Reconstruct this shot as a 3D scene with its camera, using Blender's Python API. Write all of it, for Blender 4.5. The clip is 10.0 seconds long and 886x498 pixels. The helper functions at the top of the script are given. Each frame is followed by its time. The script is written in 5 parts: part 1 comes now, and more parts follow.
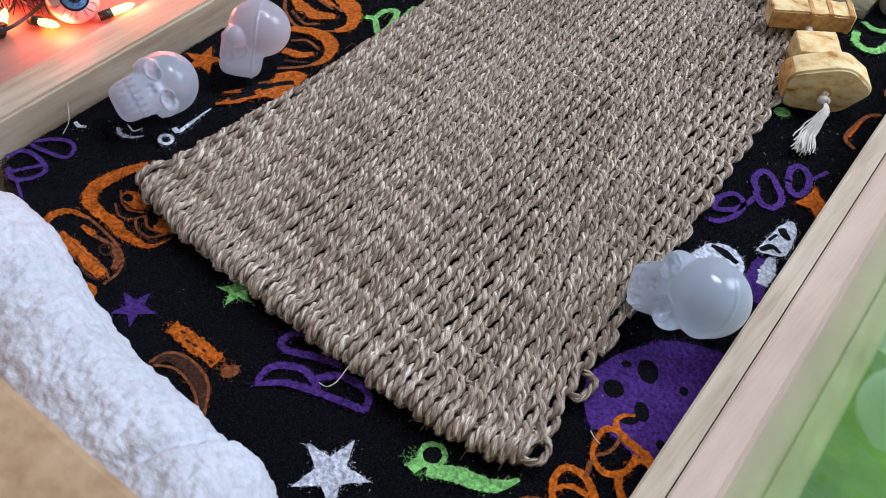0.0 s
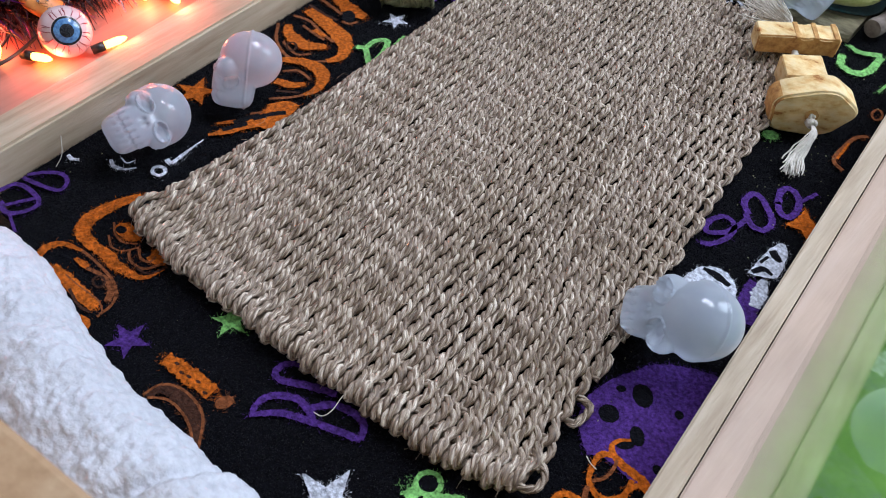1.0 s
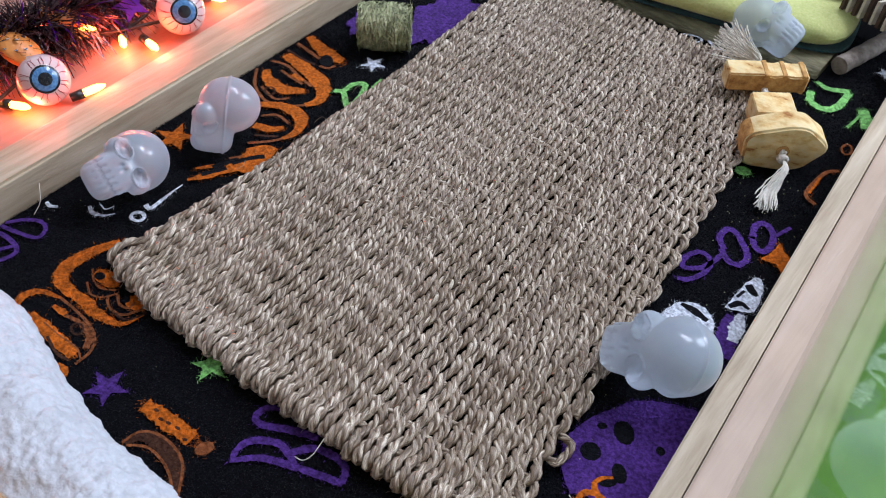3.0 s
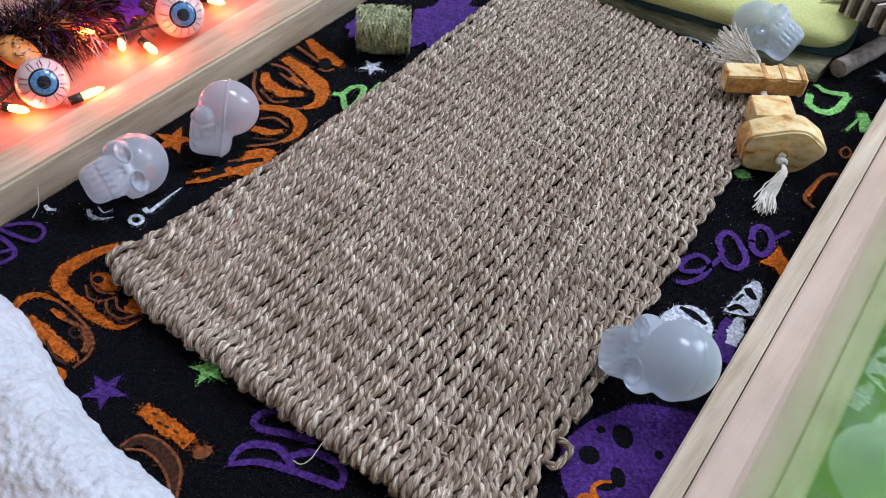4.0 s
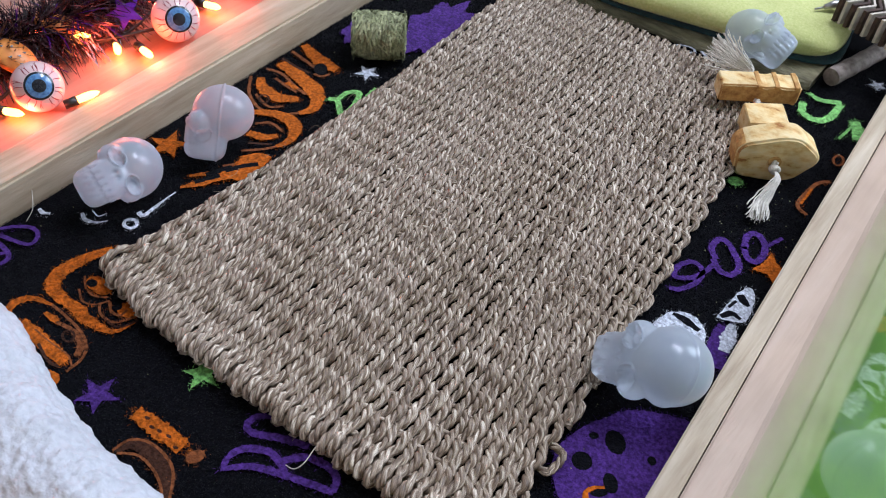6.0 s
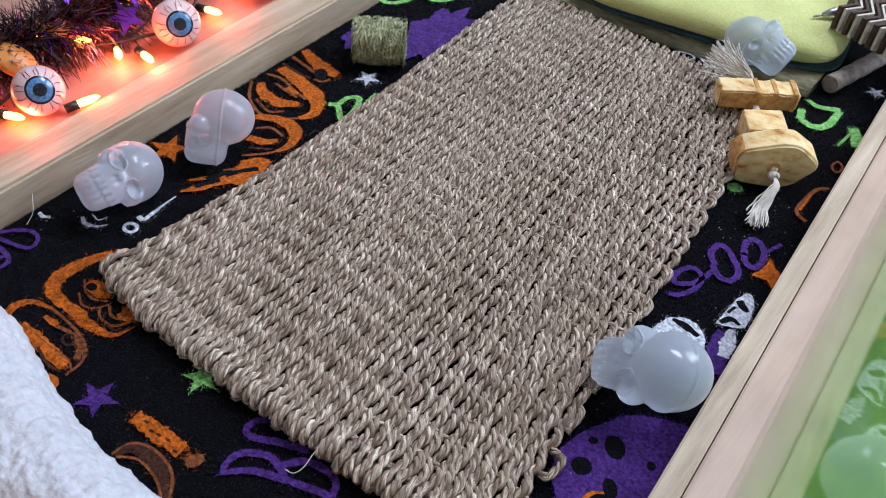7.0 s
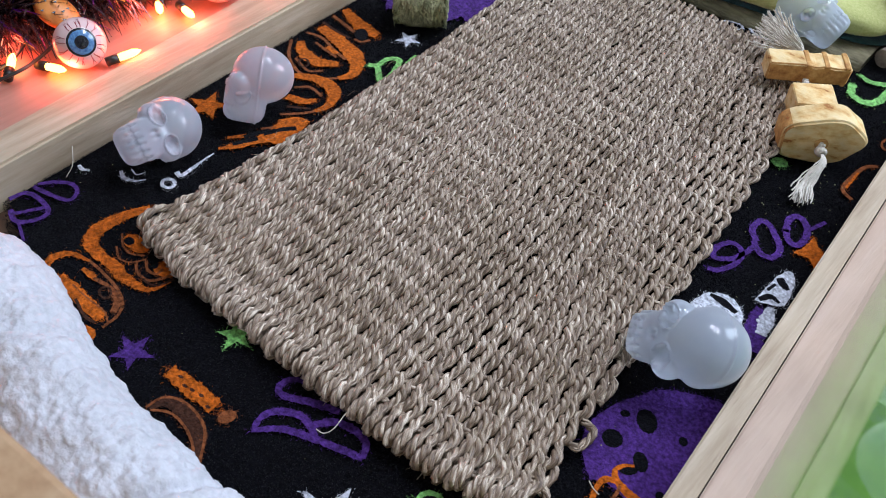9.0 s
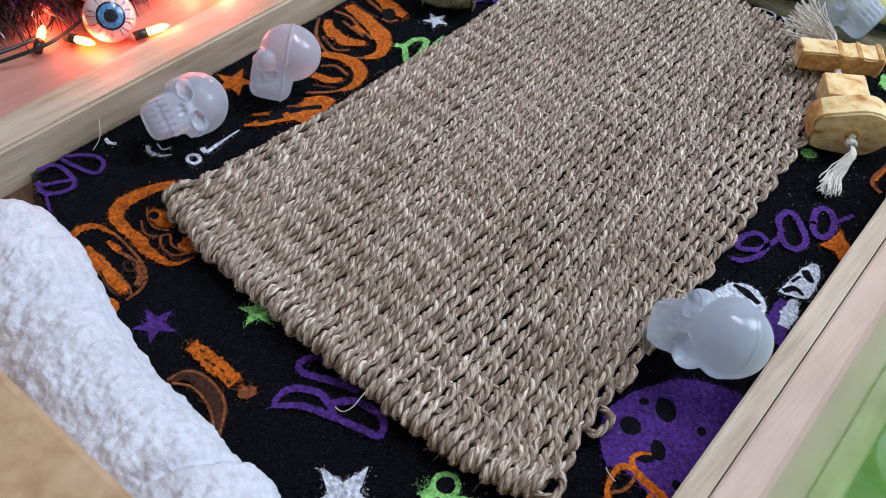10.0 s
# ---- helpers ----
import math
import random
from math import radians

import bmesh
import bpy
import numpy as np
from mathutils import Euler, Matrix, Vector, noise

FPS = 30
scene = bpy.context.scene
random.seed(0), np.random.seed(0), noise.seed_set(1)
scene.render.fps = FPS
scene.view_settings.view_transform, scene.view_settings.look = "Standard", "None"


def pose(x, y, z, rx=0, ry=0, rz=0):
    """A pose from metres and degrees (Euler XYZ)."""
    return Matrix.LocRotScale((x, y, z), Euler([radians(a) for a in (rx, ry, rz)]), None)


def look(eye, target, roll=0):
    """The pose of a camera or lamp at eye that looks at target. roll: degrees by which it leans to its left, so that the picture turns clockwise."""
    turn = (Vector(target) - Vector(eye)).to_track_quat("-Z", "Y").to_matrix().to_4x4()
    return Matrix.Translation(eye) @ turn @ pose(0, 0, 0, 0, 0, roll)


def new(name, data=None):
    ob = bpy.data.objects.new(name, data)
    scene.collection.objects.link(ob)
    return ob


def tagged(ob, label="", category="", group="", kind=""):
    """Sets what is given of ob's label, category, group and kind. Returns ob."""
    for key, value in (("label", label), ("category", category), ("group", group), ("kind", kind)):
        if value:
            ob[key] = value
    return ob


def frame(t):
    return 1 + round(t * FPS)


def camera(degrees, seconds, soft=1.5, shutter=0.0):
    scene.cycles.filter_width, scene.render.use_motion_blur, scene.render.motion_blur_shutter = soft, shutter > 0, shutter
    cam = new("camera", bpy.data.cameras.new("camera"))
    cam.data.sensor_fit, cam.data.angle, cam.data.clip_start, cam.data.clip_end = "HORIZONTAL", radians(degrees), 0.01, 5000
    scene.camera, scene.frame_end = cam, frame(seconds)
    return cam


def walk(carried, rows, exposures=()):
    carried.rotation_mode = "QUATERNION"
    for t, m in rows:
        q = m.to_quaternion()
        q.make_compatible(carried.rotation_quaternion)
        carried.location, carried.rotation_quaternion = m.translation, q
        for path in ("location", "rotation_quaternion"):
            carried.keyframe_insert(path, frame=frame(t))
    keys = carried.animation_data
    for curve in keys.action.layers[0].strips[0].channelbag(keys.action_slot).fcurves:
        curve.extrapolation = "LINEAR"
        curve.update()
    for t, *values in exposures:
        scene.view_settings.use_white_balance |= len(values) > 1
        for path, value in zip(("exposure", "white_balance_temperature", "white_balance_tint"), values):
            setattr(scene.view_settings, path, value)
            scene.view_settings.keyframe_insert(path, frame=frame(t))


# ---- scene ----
# ---- camera and walk ----
cam = camera(54.0, 10.0, soft=0.9)
cam.data.dof.use_dof = True
cam.data.dof.focus_distance, cam.data.dof.aperture_fstop = 0.53, 14.0
PATH = [
    (0, 0.3629, -0.1647, 0.3959, 38.732, 3.999, 38.227),
    (0.5, 0.3632, -0.1643, 0.3972, 39.688, 3.954, 37.981),
    (1, 0.3636, -0.1643, 0.3979, 40.410, 3.447, 37.835),
    (1.5, 0.3645, -0.1643, 0.3991, 41.194, 3.422, 37.294),
    (2, 0.3652, -0.1644, 0.4001, 42.093, 3.708, 36.722),
    (2.5, 0.3662, -0.1641, 0.4006, 42.796, 3.501, 36.441),
    (4, 0.3662, -0.1621, 0.4016, 43.086, 3.424, 36.458),
    (4.5, 0.3664, -0.1632, 0.4010, 43.134, 3.573, 36.312),
    (5, 0.3669, -0.1626, 0.4014, 43.150, 3.645, 36.197),
    (5.5, 0.3671, -0.1624, 0.4022, 43.284, 3.889, 36.071),
    (7, 0.3671, -0.1642, 0.4017, 43.957, 4.322, 35.872),
    (7.5, 0.3658, -0.1652, 0.4018, 44.038, 4.685, 35.714),
    (8, 0.3653, -0.1635, 0.4010, 43.221, 4.271, 36.215),
    (8.5, 0.3636, -0.1650, 0.3995, 42.795, 4.860, 37.005),
    (9, 0.3624, -0.1643, 0.3984, 41.552, 4.381, 38.495),
    (9.5, 0.3611, -0.1656, 0.3966, 40.579, 4.433, 40.158),
    (10, 0.3613, -0.1653, 0.3976, 40.340, 4.551, 40.347),
]
walk(cam, [(t, pose(x, y, z, rx, 0, rz) @ pose(0, 0, 0, 0, 0, roll)) for t, x, y, z, rx, roll, rz in PATH])

# ---- light ----
scene.view_settings.exposure = 0.0
world = bpy.data.worlds.new("world")
scene.world = world
world.use_nodes = True
world.node_tree.nodes["Background"].inputs[0].default_value = (0.75, 0.85, 1.0, 1)
world.node_tree.nodes["Background"].inputs[1].default_value = 0.2


def lamp(name, kind, place, target, power, color, size):
    data = bpy.data.lights.new(name, kind)
    data.energy, data.color = power, color
    if kind == "AREA":
        data.shape, data.size, data.size_y = "RECTANGLE", size[0], size[1]
    else:
        data.shadow_soft_size = size
    ob = new(name, data)
    ob.matrix_world = look(place, target)
    return ob


lamp("ceiling_lamp_light", "AREA", (0.35, 1.15, 2.3), (0.2, 0.3, 0), 41, (0.735, 0.80, 1.0), (1.2, 0.5))
lamp("window_light", "AREA", (1.35, 1.75, 1.35), (0.2, 0.2, 0.0), 47, (0.67, 0.78, 1.0), (1.0, 1.2))

# ---- materials ----


def nodes_of(name):
    m = bpy.data.materials.new(name)
    m.use_nodes = True
    return m, m.node_tree.nodes, m.node_tree.links, m.node_tree.nodes["Principled BSDF"]


def ramp(nodes, stops):
    r = nodes.new("ShaderNodeValToRGB")
    el = r.color_ramp.elements
    while len(el) < len(stops):
        el.new(0.5)
    for e, (p, c) in zip(el, stops):
        e.position, e.color = p, (*c, 1)
    return r


def noise_node(nodes, links, coord, scale, detail=4.0, stretch=(1, 1, 1), rough=0.6):
    mp = nodes.new("ShaderNodeMapping")
    mp.inputs["Scale"].default_value = stretch
    links.new(coord, mp.inputs[0])
    n = nodes.new("ShaderNodeTexNoise")
    n.inputs["Scale"].default_value, n.inputs["Detail"].default_value, n.inputs["Roughness"].default_value = scale, detail, rough
    links.new(mp.outputs[0], n.inputs["Vector"])
    return n


def surface(name, stops, rough=0.6, scale=60, stretch=(1, 1, 1), bump=0.3, bump_scale=300, depth=0.001, big=8.0, big_mix=0.25, sheen=0.0, random_mix=0.0, coord="Object", metal=0.0, coat=0.0, bump_stretch=None, spec=0.5):
    """Grain from a stretched noise, blotches from a larger one, fine relief from a bump."""
    m, nodes, links, b = nodes_of(name)
    tc = nodes.new("ShaderNodeTexCoord").outputs[coord]
    n1 = noise_node(nodes, links, tc, scale, 5, stretch)
    r = ramp(nodes, stops)
    links.new(n1.outputs[0], r.inputs[0])
    n2 = noise_node(nodes, links, tc, big, 3)
    mix = nodes.new("ShaderNodeMix")
    mix.data_type, mix.blend_type = "RGBA", "MULTIPLY"
    mix.inputs[0].default_value = big_mix
    links.new(r.outputs[0], mix.inputs[6])
    r2 = ramp(nodes, [(0.3, (0.35, 0.35, 0.35)), (0.65, (1.25, 1.25, 1.25))])
    links.new(n2.outputs[0], r2.inputs[0])
    links.new(r2.outputs[0], mix.inputs[7])
    out = mix.outputs[2]
    if random_mix:
        geo = nodes.new("ShaderNodeNewGeometry")
        hsv = nodes.new("ShaderNodeHueSaturation")
        mr = nodes.new("ShaderNodeMapRange")
        mr.inputs[3].default_value, mr.inputs[4].default_value = 1 - random_mix, 1 + random_mix
        links.new(geo.outputs["Random Per Island"], mr.inputs[0])
        links.new(mr.outputs[0], hsv.inputs["Value"])
        links.new(out, hsv.inputs["Color"])
        out = hsv.outputs[0]
    links.new(out, b.inputs["Base Color"])
    b.inputs["Roughness"].default_value, b.inputs["Metallic"].default_value = rough, metal
    b.inputs["Sheen Weight"].default_value, b.inputs["Coat Weight"].default_value = sheen, coat
    b.inputs["Specular IOR Level"].default_value = spec
    if bump:
        n3 = noise_node(nodes, links, tc, bump_scale, 3, bump_stretch or stretch)
        bp = nodes.new("ShaderNodeBump")
        bp.inputs["Strength"].default_value, bp.inputs["Distance"].default_value = bump, depth
        links.new(n3.outputs[0], bp.inputs["Height"])
        links.new(bp.outputs[0], b.inputs["Normal"])
    return m


def tint(c, k):
    return tuple(min(1, v * k) for v in c)


def fleece_mat(name, c):
    return surface(name, [(0.34, tint(c, 0.42)), (0.66, tint(c, 1.35))], rough=1.0, scale=430, bump=0.8, bump_scale=700, depth=0.0012, big=95, big_mix=0.4, sheen=0.07, spec=0.05, random_mix=0.25)


INKS = ["black", "orange", "purple", "green", "white", "rust", "umber"]
FLEECE = [
    fleece_mat("fleece_black", (0.0042, 0.0042, 0.0062)),
    fleece_mat("fleece_orange", (0.53, 0.12, 0.011)),
    fleece_mat("fleece_purple", (0.075, 0.028, 0.18)),
    fleece_mat("fleece_green", (0.24, 0.56, 0.16)),
    fleece_mat("fleece_white", (0.62, 0.64, 0.7)),
    fleece_mat("fleece_rust", (0.24, 0.075, 0.026)),
    fleece_mat("fleece_umber", (0.06, 0.024, 0.014)),
]
PINE = surface("pale_pine", [(0.25, (0.37, 0.265, 0.165)), (0.5, (0.52, 0.405, 0.275)), (0.75, (0.64, 0.53, 0.39))], rough=0.62, scale=22, stretch=(6, 0.5, 6), bump=0.5, bump_scale=120, depth=0.0012, big=14, big_mix=0.2)
PINE_PINK = surface("pink_pine", [(0.25, (0.47, 0.325, 0.225)), (0.5, (0.55, 0.39, 0.28)), (0.75, (0.6, 0.445, 0.335))], rough=0.5, scale=18, stretch=(5, 0.4, 5), bump=0.35, bump_scale=120, depth=0.0008, big=14, big_mix=0.2)
BOARD = surface("front_board_wood", [(0.25, (0.31, 0.17, 0.08)), (0.5, (0.45, 0.275, 0.145)), (0.75, (0.55, 0.365, 0.21))], rough=0.5, scale=18, stretch=(5, 5, 0.6), bump=0.2, bump_scale=80, depth=0.0006)
# brown wood with the shadow beside the bed painted into a darker tone
SHADED_BASE = surface("shaded_base_wood", [(0.3, (0.05, 0.024, 0.012)), (0.7, (0.11, 0.055, 0.028))], rough=0.5, scale=22, stretch=(0.5, 6, 6), bump=0.2)
# pale shelf wood with the bulbs' orange glow mixed into its colour
SHELF_GLOW = surface("glow_tinted_shelf_wood", [(0.3, (0.42, 0.21, 0.15)), (0.7, (0.52, 0.27, 0.2))], rough=0.5, scale=22, stretch=(7, 0.5, 7), bump=0.25, bump_scale=90, depth=0.0006)
BARK = surface("grey_bark", [(0.25, (0.11, 0.09, 0.05)), (0.5, (0.24, 0.21, 0.12)), (0.78, (0.36, 0.33, 0.2))], rough=0.85, scale=90, stretch=(0.6, 2.5, 2.5), bump=0.8, bump_scale=160, depth=0.0025, big=40, big_mix=0.4)
TWIG = surface("grey_twig_wood", [(0.3, (0.16, 0.12, 0.095)), (0.7, (0.42, 0.35, 0.3))], rough=0.8, scale=140, bump=0.5, bump_scale=240, depth=0.001)
TOYWOOD = surface("toasted_pine", [(0.3, (0.38, 0.13, 0.02)), (0.38, (0.72, 0.42, 0.14)), (0.52, (0.85, 0.62, 0.29)), (0.8, (0.9, 0.74, 0.45))], rough=0.6, scale=70, stretch=(1, 1.6, 2.5), bump=0.4, bump_scale=260, depth=0.0008, big=45, big_mix=0.3)
SCORCH = surface("scorched_wood", [(0.3, (0.3, 0.12, 0.03)), (0.5, (0.55, 0.28, 0.08)), (0.75, (0.75, 0.48, 0.18))], rough=0.75, scale=160, bump=0.4, bump_scale=300)
COTTON = surface("cotton_rope", [(0.3, (0.62, 0.56, 0.46)), (0.7, (0.84, 0.79, 0.69))], rough=0.9, scale=500, bump=0.4, bump_scale=900, sheen=0.2, random_mix=0.12)
SHERPA = surface("sherpa_fleece", [(0.3, (0.5, 0.51, 0.54)), (0.6, (0.62, 0.63, 0.66))], rough=1.0, scale=220, bump=0.6, bump_scale=330, depth=0.002, big=30, big_mix=0.15, sheen=0.3, spec=0.1)
CUSHION = surface("lime_fleece", [(0.3, (0.55, 0.58, 0.19)), (0.7, (0.7, 0.7, 0.3))], rough=1.0, scale=500, bump=0.4, bump_scale=700, big=25, big_mix=0.15, sheen=0.25, spec=0.1)
TEAL = surface("dark_teal_fleece", [(0.3, (0.01, 0.035, 0.04)), (0.7, (0.025, 0.09, 0.1))], rough=1.0, scale=400, bump=0.4, bump_scale=700, sheen=0.2)
CREAM = surface("cream_card", [(0.3, (0.5, 0.42, 0.33)), (0.7, (0.72, 0.64, 0.53))], rough=0.8, scale=200, bump=0.2)
BROWN = surface("dark_brown_card", [(0.3, (0.035, 0.018, 0.012)), (0.7, (0.1, 0.055, 0.035))], rough=0.8, scale=200, bump=0.2)
HAY = surface("dried_hay", [(0.3, (0.2, 0.22, 0.1)), (0.6, (0.42, 0.43, 0.23)), (0.8, (0.66, 0.65, 0.42))], rough=0.75, scale=200, bump=0.2, random_mix=0.45)
GREEN = surface("green_cloth", [(0.3, (0.11, 0.27, 0.035)), (0.7, (0.18, 0.38, 0.06))], rough=0.9, scale=40, bump=0.3, bump_scale=500, big=9, big_mix=0.3, sheen=0.1)
TABLE = surface("grey_table", [(0.3, (0.22, 0.2, 0.18)), (0.7, (0.34, 0.32, 0.3))], rough=0.6, scale=20)
PLASTER = surface("white_plaster", [(0.3, (0.7, 0.7, 0.7)), (0.7, (0.8, 0.8, 0.8))], rough=0.9, scale=6, bump=0.1)
# black tinsel; its reddish brown tone paints in the bulbs' glow
TINSEL = surface("glow_tinted_tinsel", [(0.3, (0.012, 0.007, 0.008)), (0.7, (0.09, 0.045, 0.05))], rough=0.22, scale=200, bump=0, random_mix=0.5, spec=0.8)
FOIL = surface("purple_foil", [(0.3, (0.1, 0.015, 0.35)), (0.7, (0.25, 0.05, 0.6))], rough=0.25, scale=120, bump=0.3, bump_scale=300, metal=0.6)
PUMPKIN = surface("orange_card", [(0.3, (0.75, 0.22, 0.04)), (0.7, (0.88, 0.33, 0.08))], rough=0.4, scale=100, bump=0.1)
INK = surface("black_ink", [(0.3, (0.008, 0.008, 0.01)), (0.7, (0.02, 0.02, 0.025))], rough=0.25, scale=100, bump=0)
WIRE = surface("black_wire", [(0.3, (0.006, 0.008, 0.006)), (0.7, (0.02, 0.025, 0.02))], rough=0.4, scale=100, bump=0)
# white plastic; the pink is the bulbs' red light put into the base colour
EYEWHITE_GLOW = surface("glow_tinted_eyeball_plastic", [(0.3, (0.82, 0.56, 0.54)), (0.7, (0.87, 0.62, 0.6))], rough=0.22, scale=60, bump=0, coat=0.6)
IRIS = surface("blue_iris", [(0.3, (0.03, 0.1, 0.26)), (0.7, (0.14, 0.34, 0.6))], rough=0.2, scale=500, bump=0, coat=0.6)
VEIN = surface("red_vein_ink", [(0.3, (0.28, 0.02, 0.03)), (0.7, (0.42, 0.05, 0.06))], rough=0.3, scale=100, bump=0)
METALPIN = surface("dull_metal", [(0.3, (0.4, 0.38, 0.36)), (0.7, (0.6, 0.58, 0.55))], rough=0.35, scale=300, bump=0.2, metal=0.9)


def skull_plastic():
    """Frosted clear plastic: light is bent through it, and a milky part scatters it forwards and back, under a glossy skin."""
    m, nodes, links, b = nodes_of("frosted_plastic")
    tc = nodes.new("ShaderNodeTexCoord").outputs["Object"]
    n = noise_node(nodes, links, tc, 60, 3)
    r = ramp(nodes, [(0.3, (0.8, 0.87, 0.97)), (0.7, (0.88, 0.94, 1.0))])
    links.new(n.outputs[0], r.inputs[0])
    links.new(r.outputs[0], b.inputs["Base Color"])
    b.inputs["Roughness"].default_value = 0.05
    b.inputs["IOR"].default_value = 1.28
    b.inputs["Transmission Weight"].default_value = 1.0
    b.inputs["Coat Weight"].default_value, b.inputs["Coat Roughness"].default_value = 1.0, 0.04
    tl, df = nodes.new("ShaderNodeBsdfTranslucent"), nodes.new("ShaderNodeBsdfDiffuse")
    for n2 in (tl, df):
        links.new(r.outputs[0], n2.inputs[0])
    milk, mx = nodes.new("ShaderNodeMixShader"), nodes.new("ShaderNodeMixShader")
    milk.inputs[0].default_value, mx.inputs[0].default_value = 0.5, 0.46
    links.new(tl.outputs[0], milk.inputs[1])
    links.new(df.outputs[0], milk.inputs[2])
    links.new(b.outputs[0], mx.inputs[1])
    links.new(milk.outputs[0], mx.inputs[2])
    links.new(mx.outputs[0], nodes["Material Output"].inputs[0])
    return m


def acrylic():
    m, nodes, links, b = nodes_of("clear_acrylic")
    out = nodes["Material Output"]
    nodes.remove(b)
    tr, gl = nodes.new("ShaderNodeBsdfTransparent"), nodes.new("ShaderNodeBsdfGlossy")
    tr.inputs[0].default_value = (0.97, 0.99, 0.96, 1)
    gl.inputs["Roughness"].default_value = 0.03
    fr = nodes.new("ShaderNodeFresnel")
    fr.inputs[0].default_value = 1.15
    mx = nodes.new("ShaderNodeMixShader")
    links.new(fr.outputs[0], mx.inputs[0])
    links.new(tr.outputs[0], mx.inputs[1])
    links.new(gl.outputs[0], mx.inputs[2])
    links.new(mx.outputs[0], out.inputs[0])
    return m


def clear():
    m, nodes, links, b = nodes_of("clear_acrylic_back")
    tr = nodes.new("ShaderNodeBsdfTransparent")
    tr.inputs[0].default_value = (0.97, 0.99, 0.96, 1)
    nodes.remove(b)
    links.new(tr.outputs[0], nodes["Material Output"].inputs[0])
    return m


def glowing(name, color, strength):
    m, nodes, links, b = nodes_of(name)
    b.inputs["Base Color"].default_value = (*color, 1)
    b.inputs["Emission Color"].default_value = (*color, 1)
    b.inputs["Emission Strength"].default_value = strength
    return m


def seagrass():
    m, nodes, links, b = nodes_of("seagrass_rope")
    tc = nodes.new("ShaderNodeTexCoord")
    along = noise_node(nodes, links, tc.outputs["UV"], 1.0, 4, (0.9, 6, 1))
    fibre = noise_node(nodes, links, tc.outputs["UV"], 1.0, 3, (0.5, 26, 1))
    patch = noise_node(nodes, links, tc.outputs["Object"], 16, 2)
    geo = nodes.new("ShaderNodeNewGeometry")
    r = ramp(nodes, [(0.3, (0.095, 0.066, 0.045)), (0.44, (0.215, 0.157, 0.112)), (0.57, (0.40, 0.312, 0.232)), (0.69, (0.82, 0.73, 0.60))])
    add = nodes.new("ShaderNodeMath")
    add.operation = "MULTIPLY_ADD"
    links.new(geo.outputs["Random Per Island"], add.inputs[0])
    add.inputs[1].default_value = 0.17
    links.new(along.outputs[0], add.inputs[2])
    sub = nodes.new("ShaderNodeMath")
    sub.operation = "SUBTRACT"
    links.new(add.outputs[0], sub.inputs[0])
    sub.inputs[1].default_value = 0.05
    links.new(sub.outputs[0], r.inputs[0])
    mix = nodes.new("ShaderNodeMix")
    mix.data_type, mix.blend_type = "RGBA", "MULTIPLY"
    mix.inputs[0].default_value = 0.75
    r2 = ramp(nodes, [(0.36, (0.36, 0.34, 0.32)), (0.58, (1.2, 1.17, 1.13))])
    links.new(fibre.outputs[0], r2.inputs[0])
    links.new(r.outputs[0], mix.inputs[6])
    links.new(r2.outputs[0], mix.inputs[7])
    mix2 = nodes.new("ShaderNodeMix")
    mix2.data_type, mix2.blend_type = "RGBA", "MULTIPLY"
    mix2.inputs[0].default_value = 0.5
    r3 = ramp(nodes, [(0.36, (0.74, 0.69, 0.62)), (0.62, (1.15, 1.15, 1.17))])
    links.new(patch.outputs[0], r3.inputs[0])
    links.new(mix.outputs[2], mix2.inputs[6])
    links.new(r3.outputs[0], mix2.inputs[7])
    links.new(mix2.outputs[2], b.inputs["Base Color"])
    b.inputs["Roughness"].default_value = 0.46
    b.inputs["Specular IOR Level"].default_value = 0.4
    bp = nodes.new("ShaderNodeBump")
    bp.inputs["Strength"].default_value, bp.inputs["Distance"].default_value = 0.5, 0.0005
    links.new(fibre.outputs[0], bp.inputs["Height"])
    links.new(bp.outputs[0], b.inputs["Normal"])
    return m


SKULL, ACRYLIC, CLEAR, SEAGRASS = skull_plastic(), acrylic(), clear(), seagrass()
GLOW = glowing("orange_bulb_glow", (1.0, 0.33, 0.06), 14)

# ---- building helpers ----


def link_mesh(name, me, material, parent=None, label="", smooth=False):
    for m in material if isinstance(material, list) else [material]:
        me.materials.append(m)
    if smooth:
        me.polygons.foreach_set("use_smooth", [True] * len(me.polygons))
    ob = new(name, me)
    if parent:
        ob.parent = parent
    if label:
        ob["label"] = label
    return ob


def part(name, bm, material, parent=None, label="", smooth=False):
    """One bmesh as one mesh object, under its thing where one is given."""
    me = bpy.data.meshes.new(name)
    bm.normal_update()
    bm.to_mesh(me)
    bm.free()
    return link_mesh(name, me, material, parent, label, smooth)


def raw(name, verts, faces, material, parent=None, label="", smooth=False):
    me = bpy.data.meshes.new(name)
    me.from_pydata([tuple(v) for v in verts], [], faces)
    me.update()
    return link_mesh(name, me, material, parent, label, smooth)


def thing(name, label, category, group="", kind="", at=None):
    ob = new(name)
    ob.empty_display_size = 0.02
    if at is not None:
        ob.matrix_world = at
    return tagged(ob, label, category, group, kind)


def box(size, at=(0, 0, 0), bevel=0.0, cuts=0):
    bm = bmesh.new()
    bmesh.ops.create_cube(bm, size=1, matrix=Matrix.Translation(at) @ Matrix.Diagonal((*size, 1)))
    if bevel:
        bmesh.ops.bevel(bm, geom=bm.edges[:], offset=bevel, segments=2, affect="EDGES", profile=0.6)
    return bm


